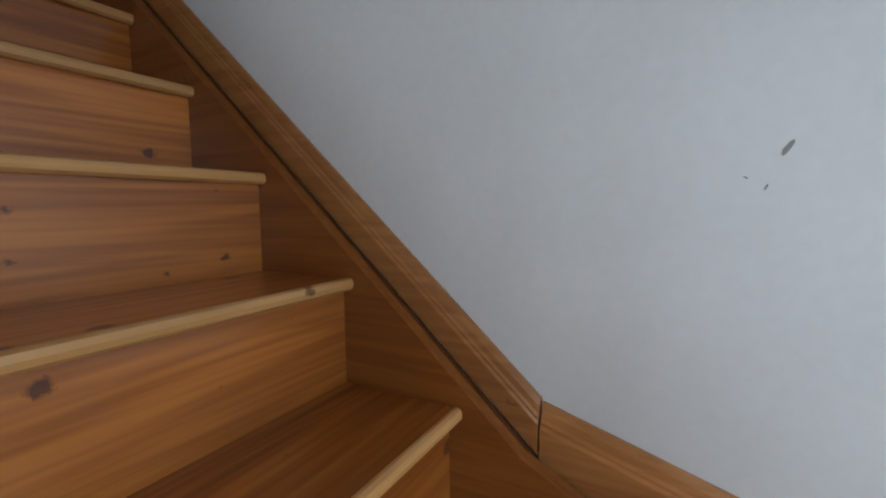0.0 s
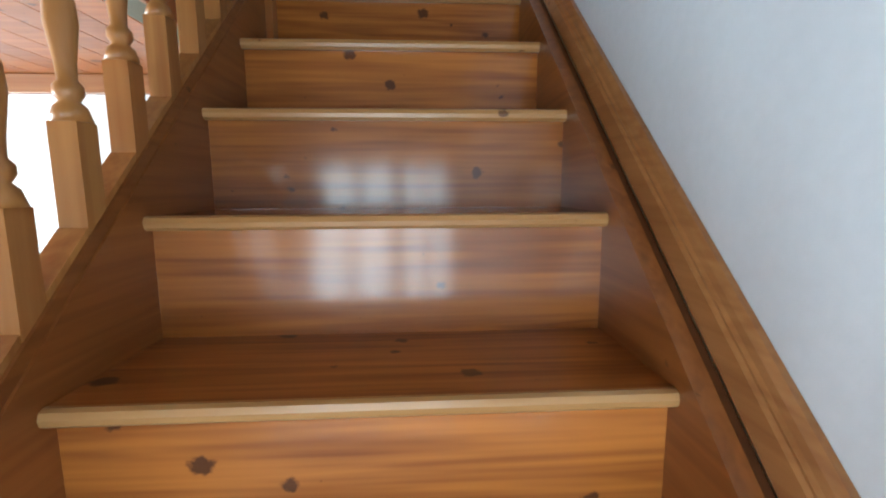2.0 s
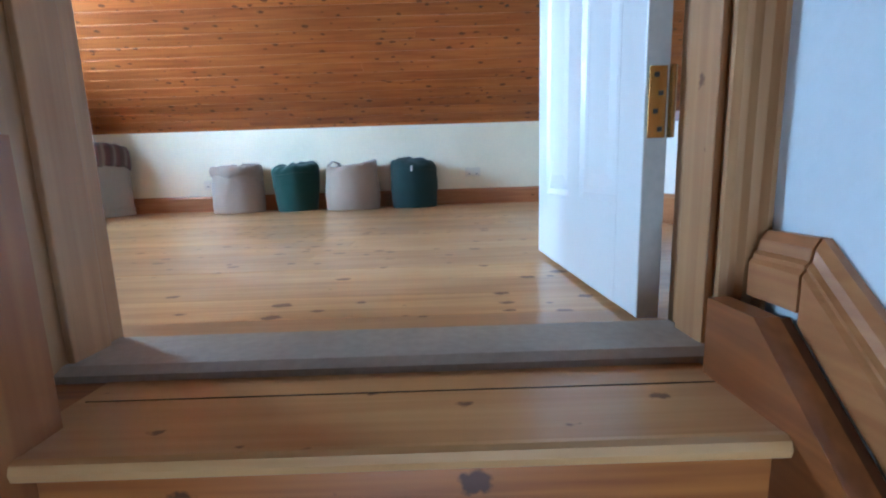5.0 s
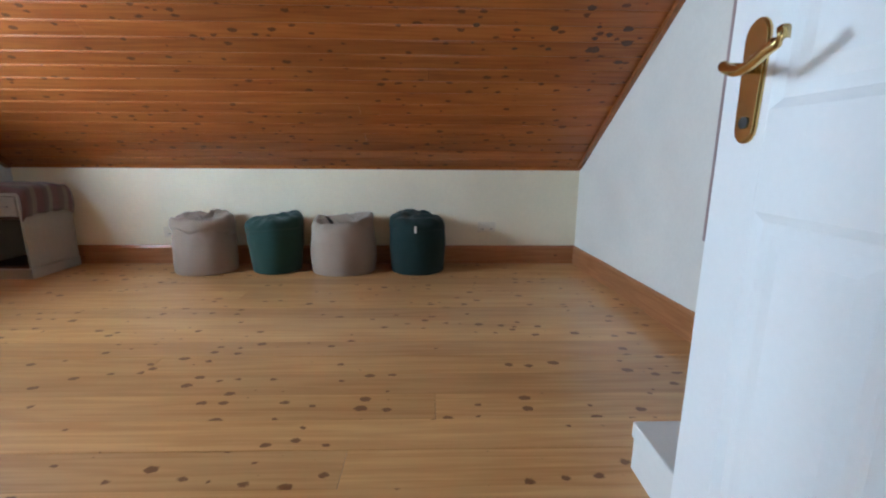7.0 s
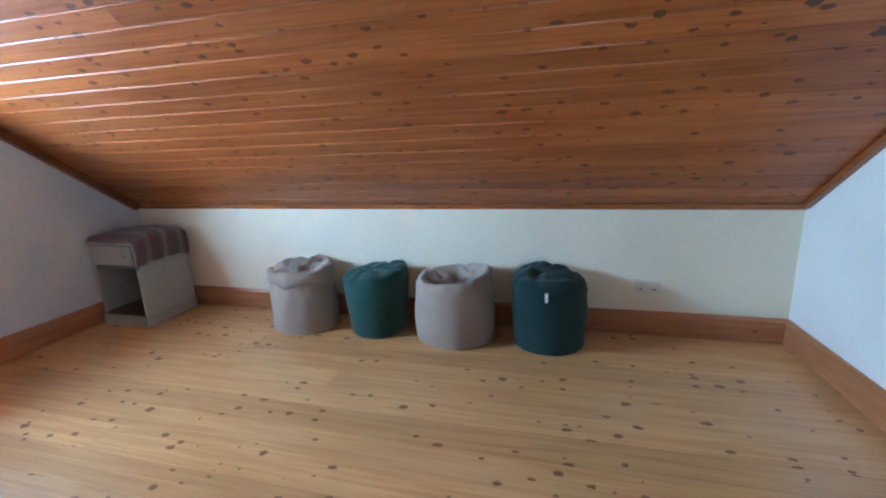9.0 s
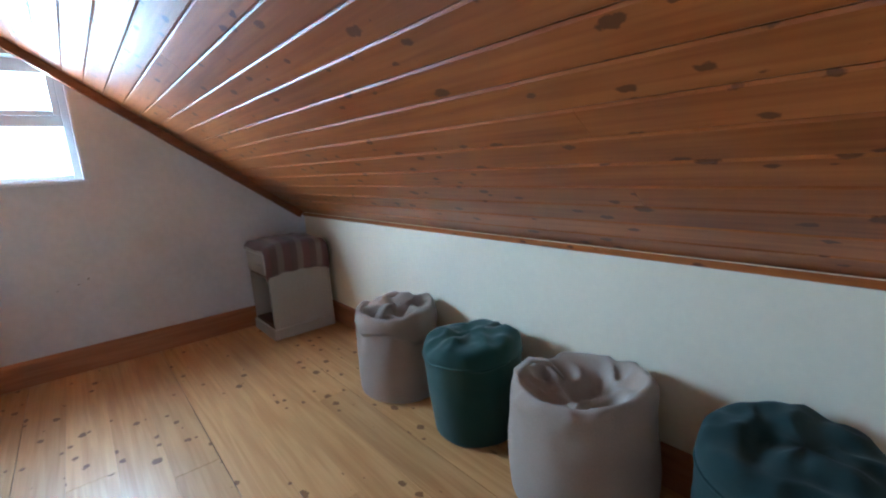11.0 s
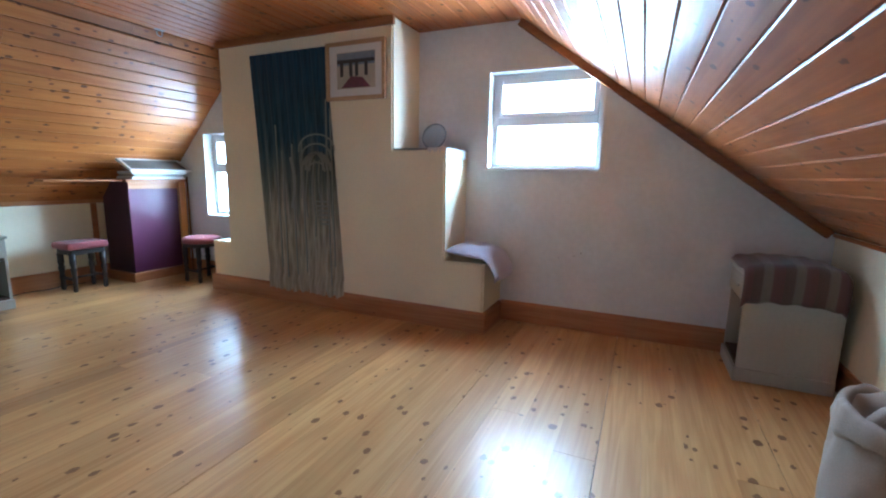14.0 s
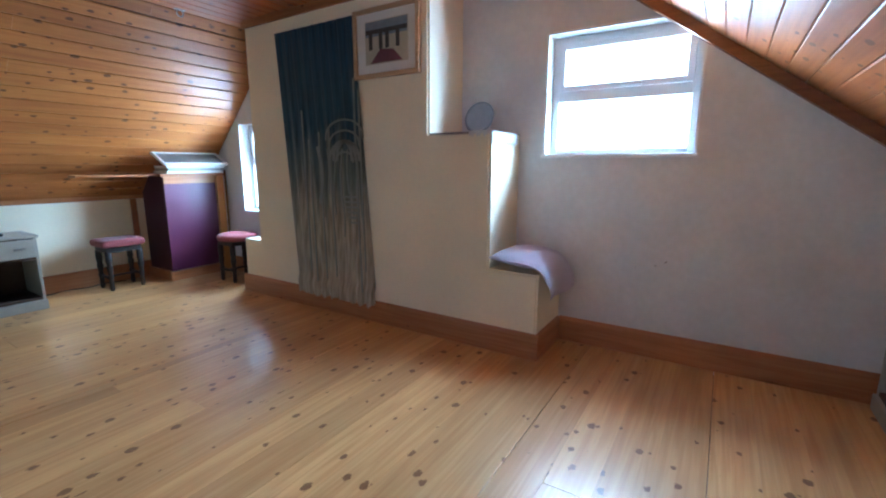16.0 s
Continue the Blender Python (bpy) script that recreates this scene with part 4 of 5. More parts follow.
def collar(bag, at, radius, z, seed, mat, drop=0.05, oval=0.88):
    """The slack hem of a sack, folded outwards into an uneven lip that hangs over the side."""
    bm = bmesh.new()
    seg, rings = 84, []
    off = Vector((seed * 2.3, seed, seed * 4.1))
    prof = [(0.86, -0.018), (0.90, 0.012), (0.95, 0.020), (1.00, 0.010), (1.025, -0.35), (1.03, -0.75), (1.02, -1.0), (0.985, -0.95)]
    for r, h in prof:
        ring = []
        for i in range(seg):
            a = 2 * math.pi * i / seg
            d = Vector((math.cos(a), math.sin(a), 0))
            n = noise.noise(d * 1.6 + off)
            f = noise.noise(d * 4.5 + off * 2 + Vector((0, 0, h)))
            fall = drop * (0.75 + 1.1 * max(-0.5, n))
            rr = radius * (r + 0.035 * f + 0.03 * n)
            ring.append(bm.verts.new((at[0] + rr * d.x, at[1] + rr * d.y * oval, z + (h if h > -0.1 else h * fall) + 0.030 * n + 0.016 * f)))
        rings.append(ring)
    for a, b in zip(rings, rings[1:]):
        for i in range(seg):
            bm.faces.new((a[i], a[(i + 1) % seg], b[(i + 1) % seg], b[i]))
    bmesh.ops.recalc_face_normals(bm, faces=bm.faces[:])
    ob = part("collar", bm, mat, bag, "slack folded hem", smooth=True)
    thick = ob.modifiers.new("thick", "SOLIDIFY")
    thick.thickness, thick.offset = 0.007, 1


def loop_strap(bag, points, mat):
    """A carrying loop of doubled cloth lying on the sack's top."""
    bm = bmesh.new()
    pts = [Vector(p) for p in points]
    rows = []
    for i, p in enumerate(pts):
        d = (pts[min(i + 1, len(pts) - 1)] - pts[max(i - 1, 0)]).normalized()
        side = d.cross(Vector((0, 0, 1))).normalized()
        up = side.cross(d)
        rows.append([bm.verts.new(p + side * a + up * b) for a, b in ((-0.017, -0.003), (0.017, -0.003), (0.017, 0.004), (-0.017, 0.004))])
    for a, b in zip(rows, rows[1:]):
        for k in range(4):
            bm.faces.new((a[k], a[(k + 1) % 4], b[(k + 1) % 4], b[k]))
    bm.faces.new(rows[0][::-1]), bm.faces.new(rows[-1])
    bmesh.ops.recalc_face_normals(bm, faces=bm.faces[:])
    part("strap", bm, mat, bag, "cloth carrying loop", smooth=True)


bag = beanbag("beanbag", (-1.735, 3.700), 0.226, 0.400, GREY_CLOTH, 1.0, True, 1.3, "grey linen beanbag with a slack, folded top", 1.0, depth=0.10)
collar(bag, (-1.735, 3.700), 0.212, 0.395, 1.7, GREY_CLOTH, 0.085)
loop_strap(bag, [(-1.66, 3.54, 0.34), (-1.67, 3.56, 0.405), (-1.70, 3.60, 0.43), (-1.76, 3.66, 0.425), (-1.83, 3.74, 0.40), (-1.88, 3.79, 0.36)], GREY_CLOTH)
beanbag("beanbag", (-1.200, 3.715), 0.208, 0.415, GREEN_CLOTH, 2.3, False, 0.3, "green velvet beanbag with a dented, tilted lid", 0.86, 0.04, oval=0.95)
bag = beanbag("beanbag", (-0.680, 3.700), 0.245, 0.400, GREY_CLOTH, 3.7, True, 0.6, "grey linen beanbag with a gathered open top", 0.98)
loop_strap(bag, [(-0.86, 3.60, 0.33), (-0.865, 3.61, 0.40), (-0.84, 3.65, 0.435), (-0.80, 3.70, 0.42), (-0.77, 3.74, 0.36)], GREY_CLOTH)
bag = beanbag("beanbag", (-0.112, 3.710), 0.214, 0.428, DGREEN_CLOTH, 5.2, False, 2.0, "dark green velvet beanbag with a white side tag", 0.96, 0.015, oval=0.92)
part("tag", box(-0.128, -0.112, 3.500, 3.508, 0.325, 0.375), PAPER, bag, "small white cloth tag")


# ---------- bedside cabinets ----------
def bedside(name, label, h=0.60, w=0.40, d=0.40):
    """Open bedside unit: plinth, carcass with a niche, a drawer on top. Front at y = 0 facing -y, x from 0 to w."""
    c = thing(name, (0, 0, 0), label, "bedside cabinet")
    t = 0.018
    part("plinth", box(-0.008, w + 0.008, -0.012, d, 0.0, 0.075, bevel=0.006), CABINET, c)
    part("side_panel", box(0, t, 0, d, 0.075, h - 0.02, bevel=0.002), CABINET, c)
    part("side_panel", box(w - t, w, 0, d, 0.075, h - 0.02, bevel=0.002), CABINET, c)
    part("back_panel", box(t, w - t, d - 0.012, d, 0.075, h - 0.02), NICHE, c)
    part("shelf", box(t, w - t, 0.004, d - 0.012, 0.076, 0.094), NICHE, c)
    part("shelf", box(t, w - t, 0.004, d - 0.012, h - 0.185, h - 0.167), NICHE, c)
    dr = part("drawer", box(t + 0.003, w - t - 0.003, -0.012, 0.006, h - 0.162, h - 0.028, bevel=0.003), CABINET, c, "cream drawer front")
    part("handle", box(w * 0.68, w * 0.82, -0.026, -0.0125, h - 0.10, h - 0.088, bevel=0.002), STEEL, dr)
    part("top", box(-0.012, w + 0.012, -0.016, d + 0.002, h - 0.02, h, bevel=0.005), CABINET, c)
    return c


cab = bedside("bedside_cabinet", "cream bedside cabinet with a drawer and open niche in the corner", 0.61, 0.385, 0.43)
cab.matrix_world = pose(-3.215, 3.445, 0)
cab.location = (-3.215, 3.445, 0)
cab2 = bedside("bedside_cabinet", "cream bedside cabinet with a drawer beside the south wall", 0.565, 0.42, 0.36)
cab2.rotation_euler = (0, 0, math.pi)
cab2.location = (-1.335, -1.47, 0)

# striped cover folded over the corner cabinet
bm = bmesh.new()
W_, D_ = 0.385, 0.43
cx0, cx1, cy0, cy1, cz = -3.22, -2.822, 3.428, 3.872, 0.611
nu, nv = 26, 20
grid = []
for i in range(nu + 1):
    row = []
    for j in range(nv + 1):
        s, y = i / nu, cy0 + (cy1 - cy0) * j / nv
        length = (cx1 - cx0) + 0.20
        d = s * length
        wob = 0.004 * math.sin(j * 1.3 + i * 0.5)
        if d < cx1 - cx0:
            u = d / (cx1 - cx0)
            puff = 0.060 * (math.sin(math.pi * min(1, max(0, (y - cy0) / (cy1 - cy0)))) ** 0.3) * (0.75 + 0.25 * math.sin(u * math.pi))
            p = (cx0 + d, y, cz + puff + wob)
        else:
            e = d - (cx1 - cx0)
            edge = 0.045 * (math.sin(math.pi * j / nv) ** 0.3)
            p = (cx1 + 0.014 + 0.006 * math.sin(j * 0.9) + 0.01 * math.sin(e * 18), y, cz + edge - e + wob)
        row.append(bm.verts.new(p))
    grid.append(row)
for i in range(nu):
    for j in range(nv):
        bm.faces.new((grid[i][j], grid[i + 1][j], grid[i + 1][j + 1], grid[i][j + 1]))
ob = part("striped_cover", bm, STRIPED, None, smooth=True)
sm = ob.modifiers.new("thick", "SOLIDIFY")
sm.thickness, sm.offset = 0.010, -1
tagged(ob, "brown striped cushion cover draped over the corner cabinet", "cushion cover")

# dark odds and ends on the other cabinet
bm = box(-1.60, -1.42, -1.72, -1.55, 0.566, 0.585, bevel=0.004)
tagged(part("book", bm, DARK), "dark book lying on the bedside cabinet", "book")

# ---------- mirror on the east wall ----------
my0, my1, mz0, mz1 = 1.40, 2.32, 0.505, 1.80
mirror = thing("wall_mirror", (XE, my0, mz0), "tall mirror in a pinkish brown wooden frame", "mirror")
flare(part("glass", box(XE - 0.012, XE - 0.006, my0 + 0.04, my1 - 0.04, mz0 + 0.04, mz1 - 0.04), MIRROR, mirror))
for a in ((my0, my0 + 0.045, mz0, mz1), (my1 - 0.045, my1, mz0, mz1), (my0 + 0.045, my1 - 0.045, mz0, mz0 + 0.045), (my0 + 0.045, my1 - 0.045, mz1 - 0.045, mz1)):
    flare(part("frame_bar", box(XE - 0.026, XE - 0.001, *a, bevel=0.005), PINK_FRAME, mirror))

# white box behind the door
wb = thing("storage_box", (0.69, 1.31, 0), "low white cardboard box on the floor behind the door", "box")
part("tray", box(0.575, 0.80, 1.16, 1.46, 0.0, 0.10, bevel=0.003), PAPER, wb)
part("lid", box(0.57, 0.805, 1.155, 1.465, 0.1005, 0.148, bevel=0.004), PAPER, wb)


# ---------- wall sockets ----------
def socket(at, w, label):
    x, z = at
    s = thing("wall_socket", (x, YN, z), label, "socket", "wall sockets")
    part("plate", box(x - w / 2, x + w / 2, YN - 0.010, YN - 0.0005, z - 0.043, z + 0.043, bevel=0.003), SOCKET, s)
    for k in ((-1, 1) if w > 0.1 else (0,)):
        part("switch", box(x + k * w / 4 - 0.008, x + k * w / 4 + 0.008, YN - 0.0135, YN - 0.0095, z + 0.012, z + 0.03, bevel=0.001), SOCKET, s)
        part("pin_hole", box(x + k * w / 4 - 0.010, x + k * w / 4 + 0.010, YN - 0.0112, YN - 0.0095, z - 0.02, z - 0.014), DARK, s)


SOCKET = painted("aged_white_plastic", (0.76, 0.69, 0.55), 0.45, 0.03, 0.03, 60)
socket((0.45, 0.305), 0.146, "white double wall socket above the skirting")
socket((-2.12, 0.26), 0.086, "white single wall socket above the skirting")

# ---------- on and around the chimney breast ----------
# hanging cloth
bm = bmesh.new()
nu, nv = 60, 40
rows_ = []
for j in range(nv + 1):
    v = j / nv
    z = 1.995 - 1.885 * v
    ya, yb_ = -0.06 + 0.14 * v, 0.70 + 0.13 * v
    rows_.append([bm.verts.new((CH + 0.016 + 0.012 * math.sin(u * 0.9 + 1.3 * v) * (0.2 + v) + 0.004 * math.sin(u * 2.3) + (0.016 if v > 0.93 else 0), ya + (yb_ - ya) * u / nu, z + (0.010 * math.sin(u * 1.1) if j == nv else 0))) for u in range(nu + 1)])
for a, b in zip(rows_, rows_[1:]):
    for u in range(nu):
        bm.faces.new((a[u], a[u + 1], b[u + 1], b[u]))
tap = thing("wall_hanging", (CH, 0.35, 0.11), "teal and straw woven wall hanging with a pale fountain figure", "tapestry")
part("woven_cloth", bm, TAPESTRY, tap, smooth=True)


def strand(points, w, label=""):
    """A flat ribbon of pale thread sewn onto the hanging."""
    bm = bmesh.new()
    xs = CH + 0.034
    pts = [Vector(p) for p in points]
    vs = []
    for i, p in enumerate(pts):
        d = (pts[min(i + 1, len(pts) - 1)] - pts[max(i - 1, 0)]).normalized()
        n = Vector((-d.y, d.x))
        vs.append([bm.verts.new((xs, *(p + n * w * s))) for s in (-0.5, 0.5)] + [bm.verts.new((xs - 0.006, *(p + n * w * s))) for s in (0.5, -0.5)])
    for a, b in zip(vs, vs[1:]):
        for k in range(4):
            bm.faces.new((a[k], a[(k + 1) % 4], b[(k + 1) % 4], b[k]))
    part("pale_strand", bm, PALE_THREAD, tap, label)


for k in range(4):
    c, h = (0.60, 1.24 - 0.05 * k)
    strand([(c + (0.17 - 0.03 * k) * math.cos(a), h + (0.13 - 0.02 * k) * math.sin(a) ** 0.8) for a in [math.pi * i / 12 for i in range(13)]], 0.012)
for k, yy in enumerate((0.44, 0.50, 0.57, 0.63)):
    strand([(yy + 0.012 * math.sin(i * 0.9 + k), 1.18 - i * 0.075) for i in range(5 + 2 * (k % 3))], 0.010)
for k in range(6):
    strand([(0.58 + 0.01 * k, 0.86 - 0.035 * k), (0.72, 0.86 - 0.035 * k)], 0.012)
# long pale runs down the cloth and a small figure beside the fountain
for yy, za, zb in ((0.20, 1.45, 0.30), (0.26, 1.25, 0.22), (0.36, 1.30, 0.25), (0.46, 1.32, 0.28), (0.70, 1.62, 0.20), (0.74, 1.55, 0.35)):
    strand([(yy + 0.02 * q / 8 + 0.002 * math.sin(q * 1.7 + yy * 20), za + (zb - za) * q / 8) for q in range(9)], 0.011)
for k in range(3):
    strand([(0.60 + (0.14 - 0.035 * k) * math.cos(a), 1.10 + 0.13 * math.sin(a)) for a in [math.pi * q / 10 for q in range(11)]], 0.022)
strand([(0.345 + 0.035 * math.sin(q * math.pi / 8), 1.20 - 0.05 * q) for q in range(9)], 0.03, "muted brown thread figure")

# framed print
pic = thing("framed_picture", (CH, 0.96, 1.62), "framed print of a bridge in a cream mount", "picture")
py0, py1, pz0, pz1 = 0.705, 1.215, 1.605, 2.01
part("mount", box(CH + 0.001, CH + 0.012, py0 + 0.02, py1 - 0.02, pz0 + 0.02, pz1 - 0.02), PAPER, pic, "cream card mount")
FRAMEWOOD = pine("frame_pine", (0.60, 0.43, 0.27), (0.46, 0.30, 0.17), 1, 0.4, 0.2, knots=0.0)
for a in ((py0, py0 + 0.028, pz0, pz1), (py1 - 0.028, py1, pz0, pz1), (py0 + 0.028, py1 - 0.028, pz0, pz0 + 0.028), (py0 + 0.028, py1 - 0.028, pz1 - 0.028, pz1)):
    part("frame_bar", box(CH + 0.001, CH + 0.026, *a, bevel=0.004), FRAMEWOOD, pic)
iy0, iy1, iz0, iz1 = 0.80, 1.13, 1.685, 1.935
art = part("print", box(CH + 0.012, CH + 0.0135, iy0, iy1, iz0, iz1), INK_CREAM, pic, "small printed scene")
part("sky_band", box(CH + 0.0135, CH + 0.0145, iy0 + 0.004, iy1 - 0.004, iz0 + 0.16, iz1 - 0.004), INK_BLUE, art)
part("deck", box(CH + 0.0145, CH + 0.0155, iy0 + 0.004, iy1 - 0.004, iz0 + 0.175, iz0 + 0.20), INK_DARK, art)
for yy in (iy0 + 0.03, iy0 + 0.11, iy0 + 0.16, iy0 + 0.24):
    part("pier", box(CH + 0.0145, CH + 0.0155, yy, yy + 0.028, iz0 + 0.085, iz0 + 0.175), INK_DARK, art)
part("path", prism([(iy0 + 0.04, iz0 + 0.006), (iy1 - 0.04, iz0 + 0.006), (iy1 - 0.11, iz0 + 0.075), (iy0 + 0.12, iz0 + 0.085)], 0, CH + 0.0145, CH + 0.0155), INK_ROSE, art)

# plate standing on the upper ledge
bm = bmesh.new()
lathe(bm, [(q * 1.25, h * 1.25) for q, h in [(0.012, 0.0), (0.045, 0.004), (0.052, 0.010), (0.078, 0.020), (0.080, 0.024), (0.052, 0.015), (0.045, 0.009), (0.004, 0.008)]], (0, 0, 0), 32)
bmesh.ops.rotate(bm, verts=bm.verts[:], matrix=Matrix.Rotation(math.radians(74), 3, "Y"))
bmesh.ops.translate(bm, verts=bm.verts[:], vec=(-3.16, 1.47, 1.352))
dish = part("plate", bm, painted("blue_grey_china", (0.24, 0.28, 0.36), 0.35, 0.03, 0.2, 24), smooth=True)
bm = bmesh.new()
lathe(bm, [(0.070, 0.0222), (0.080, 0.0263), (0.090, 0.0296), (0.090, 0.0282), (0.070, 0.0208)], (0, 0, 0), 32)
bmesh.ops.rotate(bm, verts=bm.verts[:], matrix=Matrix.Rotation(math.radians(74), 3, "Y"))
bmesh.ops.translate(bm, verts=bm.verts[:], vec=(-3.16, 1.47, 1.352))
part("rim_band", bm, painted("pale_china", (0.34, 0.38, 0.46), 0.35, 0.03, 0.1, 24), dish, "paler painted rim", smooth=True)
tagged(dish, "blue-grey china plate propped on the upper ledge", "plate")

# lace runner over the upper ledge
bm = bmesh.new()
rows_ = []
for i in range(13):
    row = []
    for j in range(15):
        x = XW + 0.05 + (CH + 0.012 - XW - 0.05) * j / 14
        d = i / 12 * 0.20
        y = 1.545 + min(d, 0.134)
        z = 1.2575 + (0.004 * math.sin(j * 1.1 + i) if d < 0.12 else 0.0) - max(0, d - 0.134) * 1.0
        drop = max(0, d - 0.134)
        row.append(bm.verts.new((x, y + (0.006 if drop else 0) + 0.004 * math.sin(j * 1.7) * (1 if drop else 0), z + (0.006 * math.sin(j * 2.1) if i == 12 else 0) + 0.004)))
    rows_.append(row)
for a, b in zip(rows_, rows_[1:]):
    for j in range(14):
        bm.faces.new((a[j], a[j + 1], b[j + 1], b[j]))
ob = part("lace_runner", bm, LACE, smooth=True)
sm = ob.modifiers.new("thick", "SOLIDIFY")
sm.thickness = 0.003
tagged(ob, "white lace runner hanging over the upper ledge", "table runner")
bm = bmesh.new()
for k in range(9):
    q = 1.545 + 0.0148 * k
    d = 0.030 + 0.010 * math.sin(k * 2.3)
    a = [bm.verts.new((CH + 0.011 + e, y, z)) for e, y, z in ((0, q, 1.2625), (0, q + 0.0145, 1.2625), (0.004, q + 0.0135, 1.2625 - d * 0.6), (0.005, q + 0.0072, 1.2625 - d), (0.004, q + 0.001, 1.2625 - d * 0.6))]
    b = [bm.verts.new((v.co.x - 0.002, v.co.y, v.co.z)) for v in a]
    bm.faces.new(a), bm.faces.new(b[::-1])
    for j in range(5):
        bm.faces.new((a[j], b[j], b[(j + 1) % 5], a[(j + 1) % 5]))
bmesh.ops.recalc_face_normals(bm, faces=bm.faces[:])
part("scalloped_edge", bm, LACE, ob, "scalloped lace edge")

# folded lilac cushion on the lower ledge, sagging over its edge
bm = bmesh.new()
rows_, nu, nv = [], 22, 22
for side in (1, -1):
    g = []
    for i in range(nu + 1):
        row = []
        for j in range(nv + 1):
            u, v = i / nu, j / nv
            x = XW + 0.03 + 0.42 * u
            run = 1.70 + 0.46 * v
            over = max(0.0, run - 1.95)
            y = min(run, 1.95) + 0.135 * math.sin(min(1.0, over / 0.17) * math.pi / 2) * (0.9 + 0.1 * math.sin(u * 6))
            thick = 0.045 * (math.sin(math.pi * u) * math.sin(math.pi * v)) ** 0.35
            crease = 0.012 * math.sin(u * 9 + v * 5) * math.sin(math.pi * v)
            base = 0.532 - 0.75 * over * min(1.0, over / 0.10) + 0.035 * (1 - v)
            z = base + (thick + crease if side > 0 else -thick * 0.9)
            row.append(bm.verts.new((x, y, max(z, 0.487) if y < 2.0 else z)))
        g.append(row)
    for i in range(nu):
        for j in range(nv):
            q = (g[i][j], g[i + 1][j], g[i + 1][j + 1], g[i][j + 1])
            bm.faces.new(q if side > 0 else q[::-1])
bmesh.ops.remove_doubles(bm, verts=bm.verts[:], dist=0.0015)
bmesh.ops.recalc_face_normals(bm, faces=bm.faces[:])
tagged(part("cushion", bm, LILAC, smooth=True), "crumpled lilac cushion sagging over the lower ledge", "cushion")

# ---------- south corner: bar unit, stools, frames ----------
bar = thing("bar_counter", (-2.93, -1.7, 0), "purple painted bar counter with a pine plinth and top", "counter")
part("front_panel", box(-3.185, -2.70, -1.54, -1.515, 0.09, 0.965, bevel=0.003), PURPLE, bar, "glossy purple front panel")
part("side_panel", box(-2.725, -2.701, YS + 0.02, -1.541, 0.02, 0.965), PURPLE_SHADE, bar, "purple side panel, coloured darker for its shade")
part("plinth", box(-3.186, -2.67, -1.545, -1.485, 0.0, 0.088, bevel=0.006), SKIRT_X, bar, "pine plinth board")
part("plinth_side", box(-2.70, -2.675, YS + 0.02, -1.546, 0.0, 0.088), SKIRT_Y, bar)
part("top_band", box(-3.185, -2.698, -1.513, -1.505, 0.90, 0.965), SKIRT_X, bar)
part("worktop", box(-3.26, -2.66, -1.72, -1.47, 0.966, 0.992, bevel=0.004), SKIRT_X, bar)
part("post", box(-3.262, -3.188, -1.535, -1.49, 0.0, 0.965, bevel=0.003), POST, bar, "pine corner post")
part("shelf_board", box(-2.659, -2.06, -1.66, -1.52, 0.970, 0.988, bevel=0.003), SKIRT_X, bar, "narrow pine shelf running out along the slope")


def flat_frame(at, w, d, tilt, turn, label, mat):
    """An empty picture frame or tray lying on its back."""
    f = thing("picture_frame", (0, 0, 0), label, "picture frame", "frames stacked on the bar")
    b = 0.022
    for a in ((0, w, 0, b), (0, w, d - b, d), (0, b, b, d - b), (w - b, w, b, d - b)):
        part("frame_bar", box(a[0] - w / 2, a[1] - w / 2, a[2] - d / 2, a[3] - d / 2, 0, 0.022, bevel=0.003), mat, f)
    part("backing", box(-w / 2 + b, w / 2 - b, -d / 2 + b, d / 2 - b, 0.002, 0.012), DIM_CARD, f)
    f.location = at
    f.rotation_euler = (radians(tilt), radians(turn[0]), radians(turn[1]))


flat_frame((-2.97, -1.57, 0.994), 0.52, 0.24, 0, (0, 0), "white picture frame lying flat on the bar", PAPER)
flat_frame((-2.96, -1.55, 1.018), 0.50, 0.22, 0, (0, 3), "grey picture frame lying on the stack", GREYMAT)
flat_frame((-2.97, -1.54, 1.042), 0.53, 0.24, 0, (0, -2), "white picture frame lying higher on the stack", PAPER)
flat_frame((-2.945, -1.47, 1.118), 0.60, 0.24, -27, (0, 0), "white-edged grey picture leaning back on the stack", PAPER)


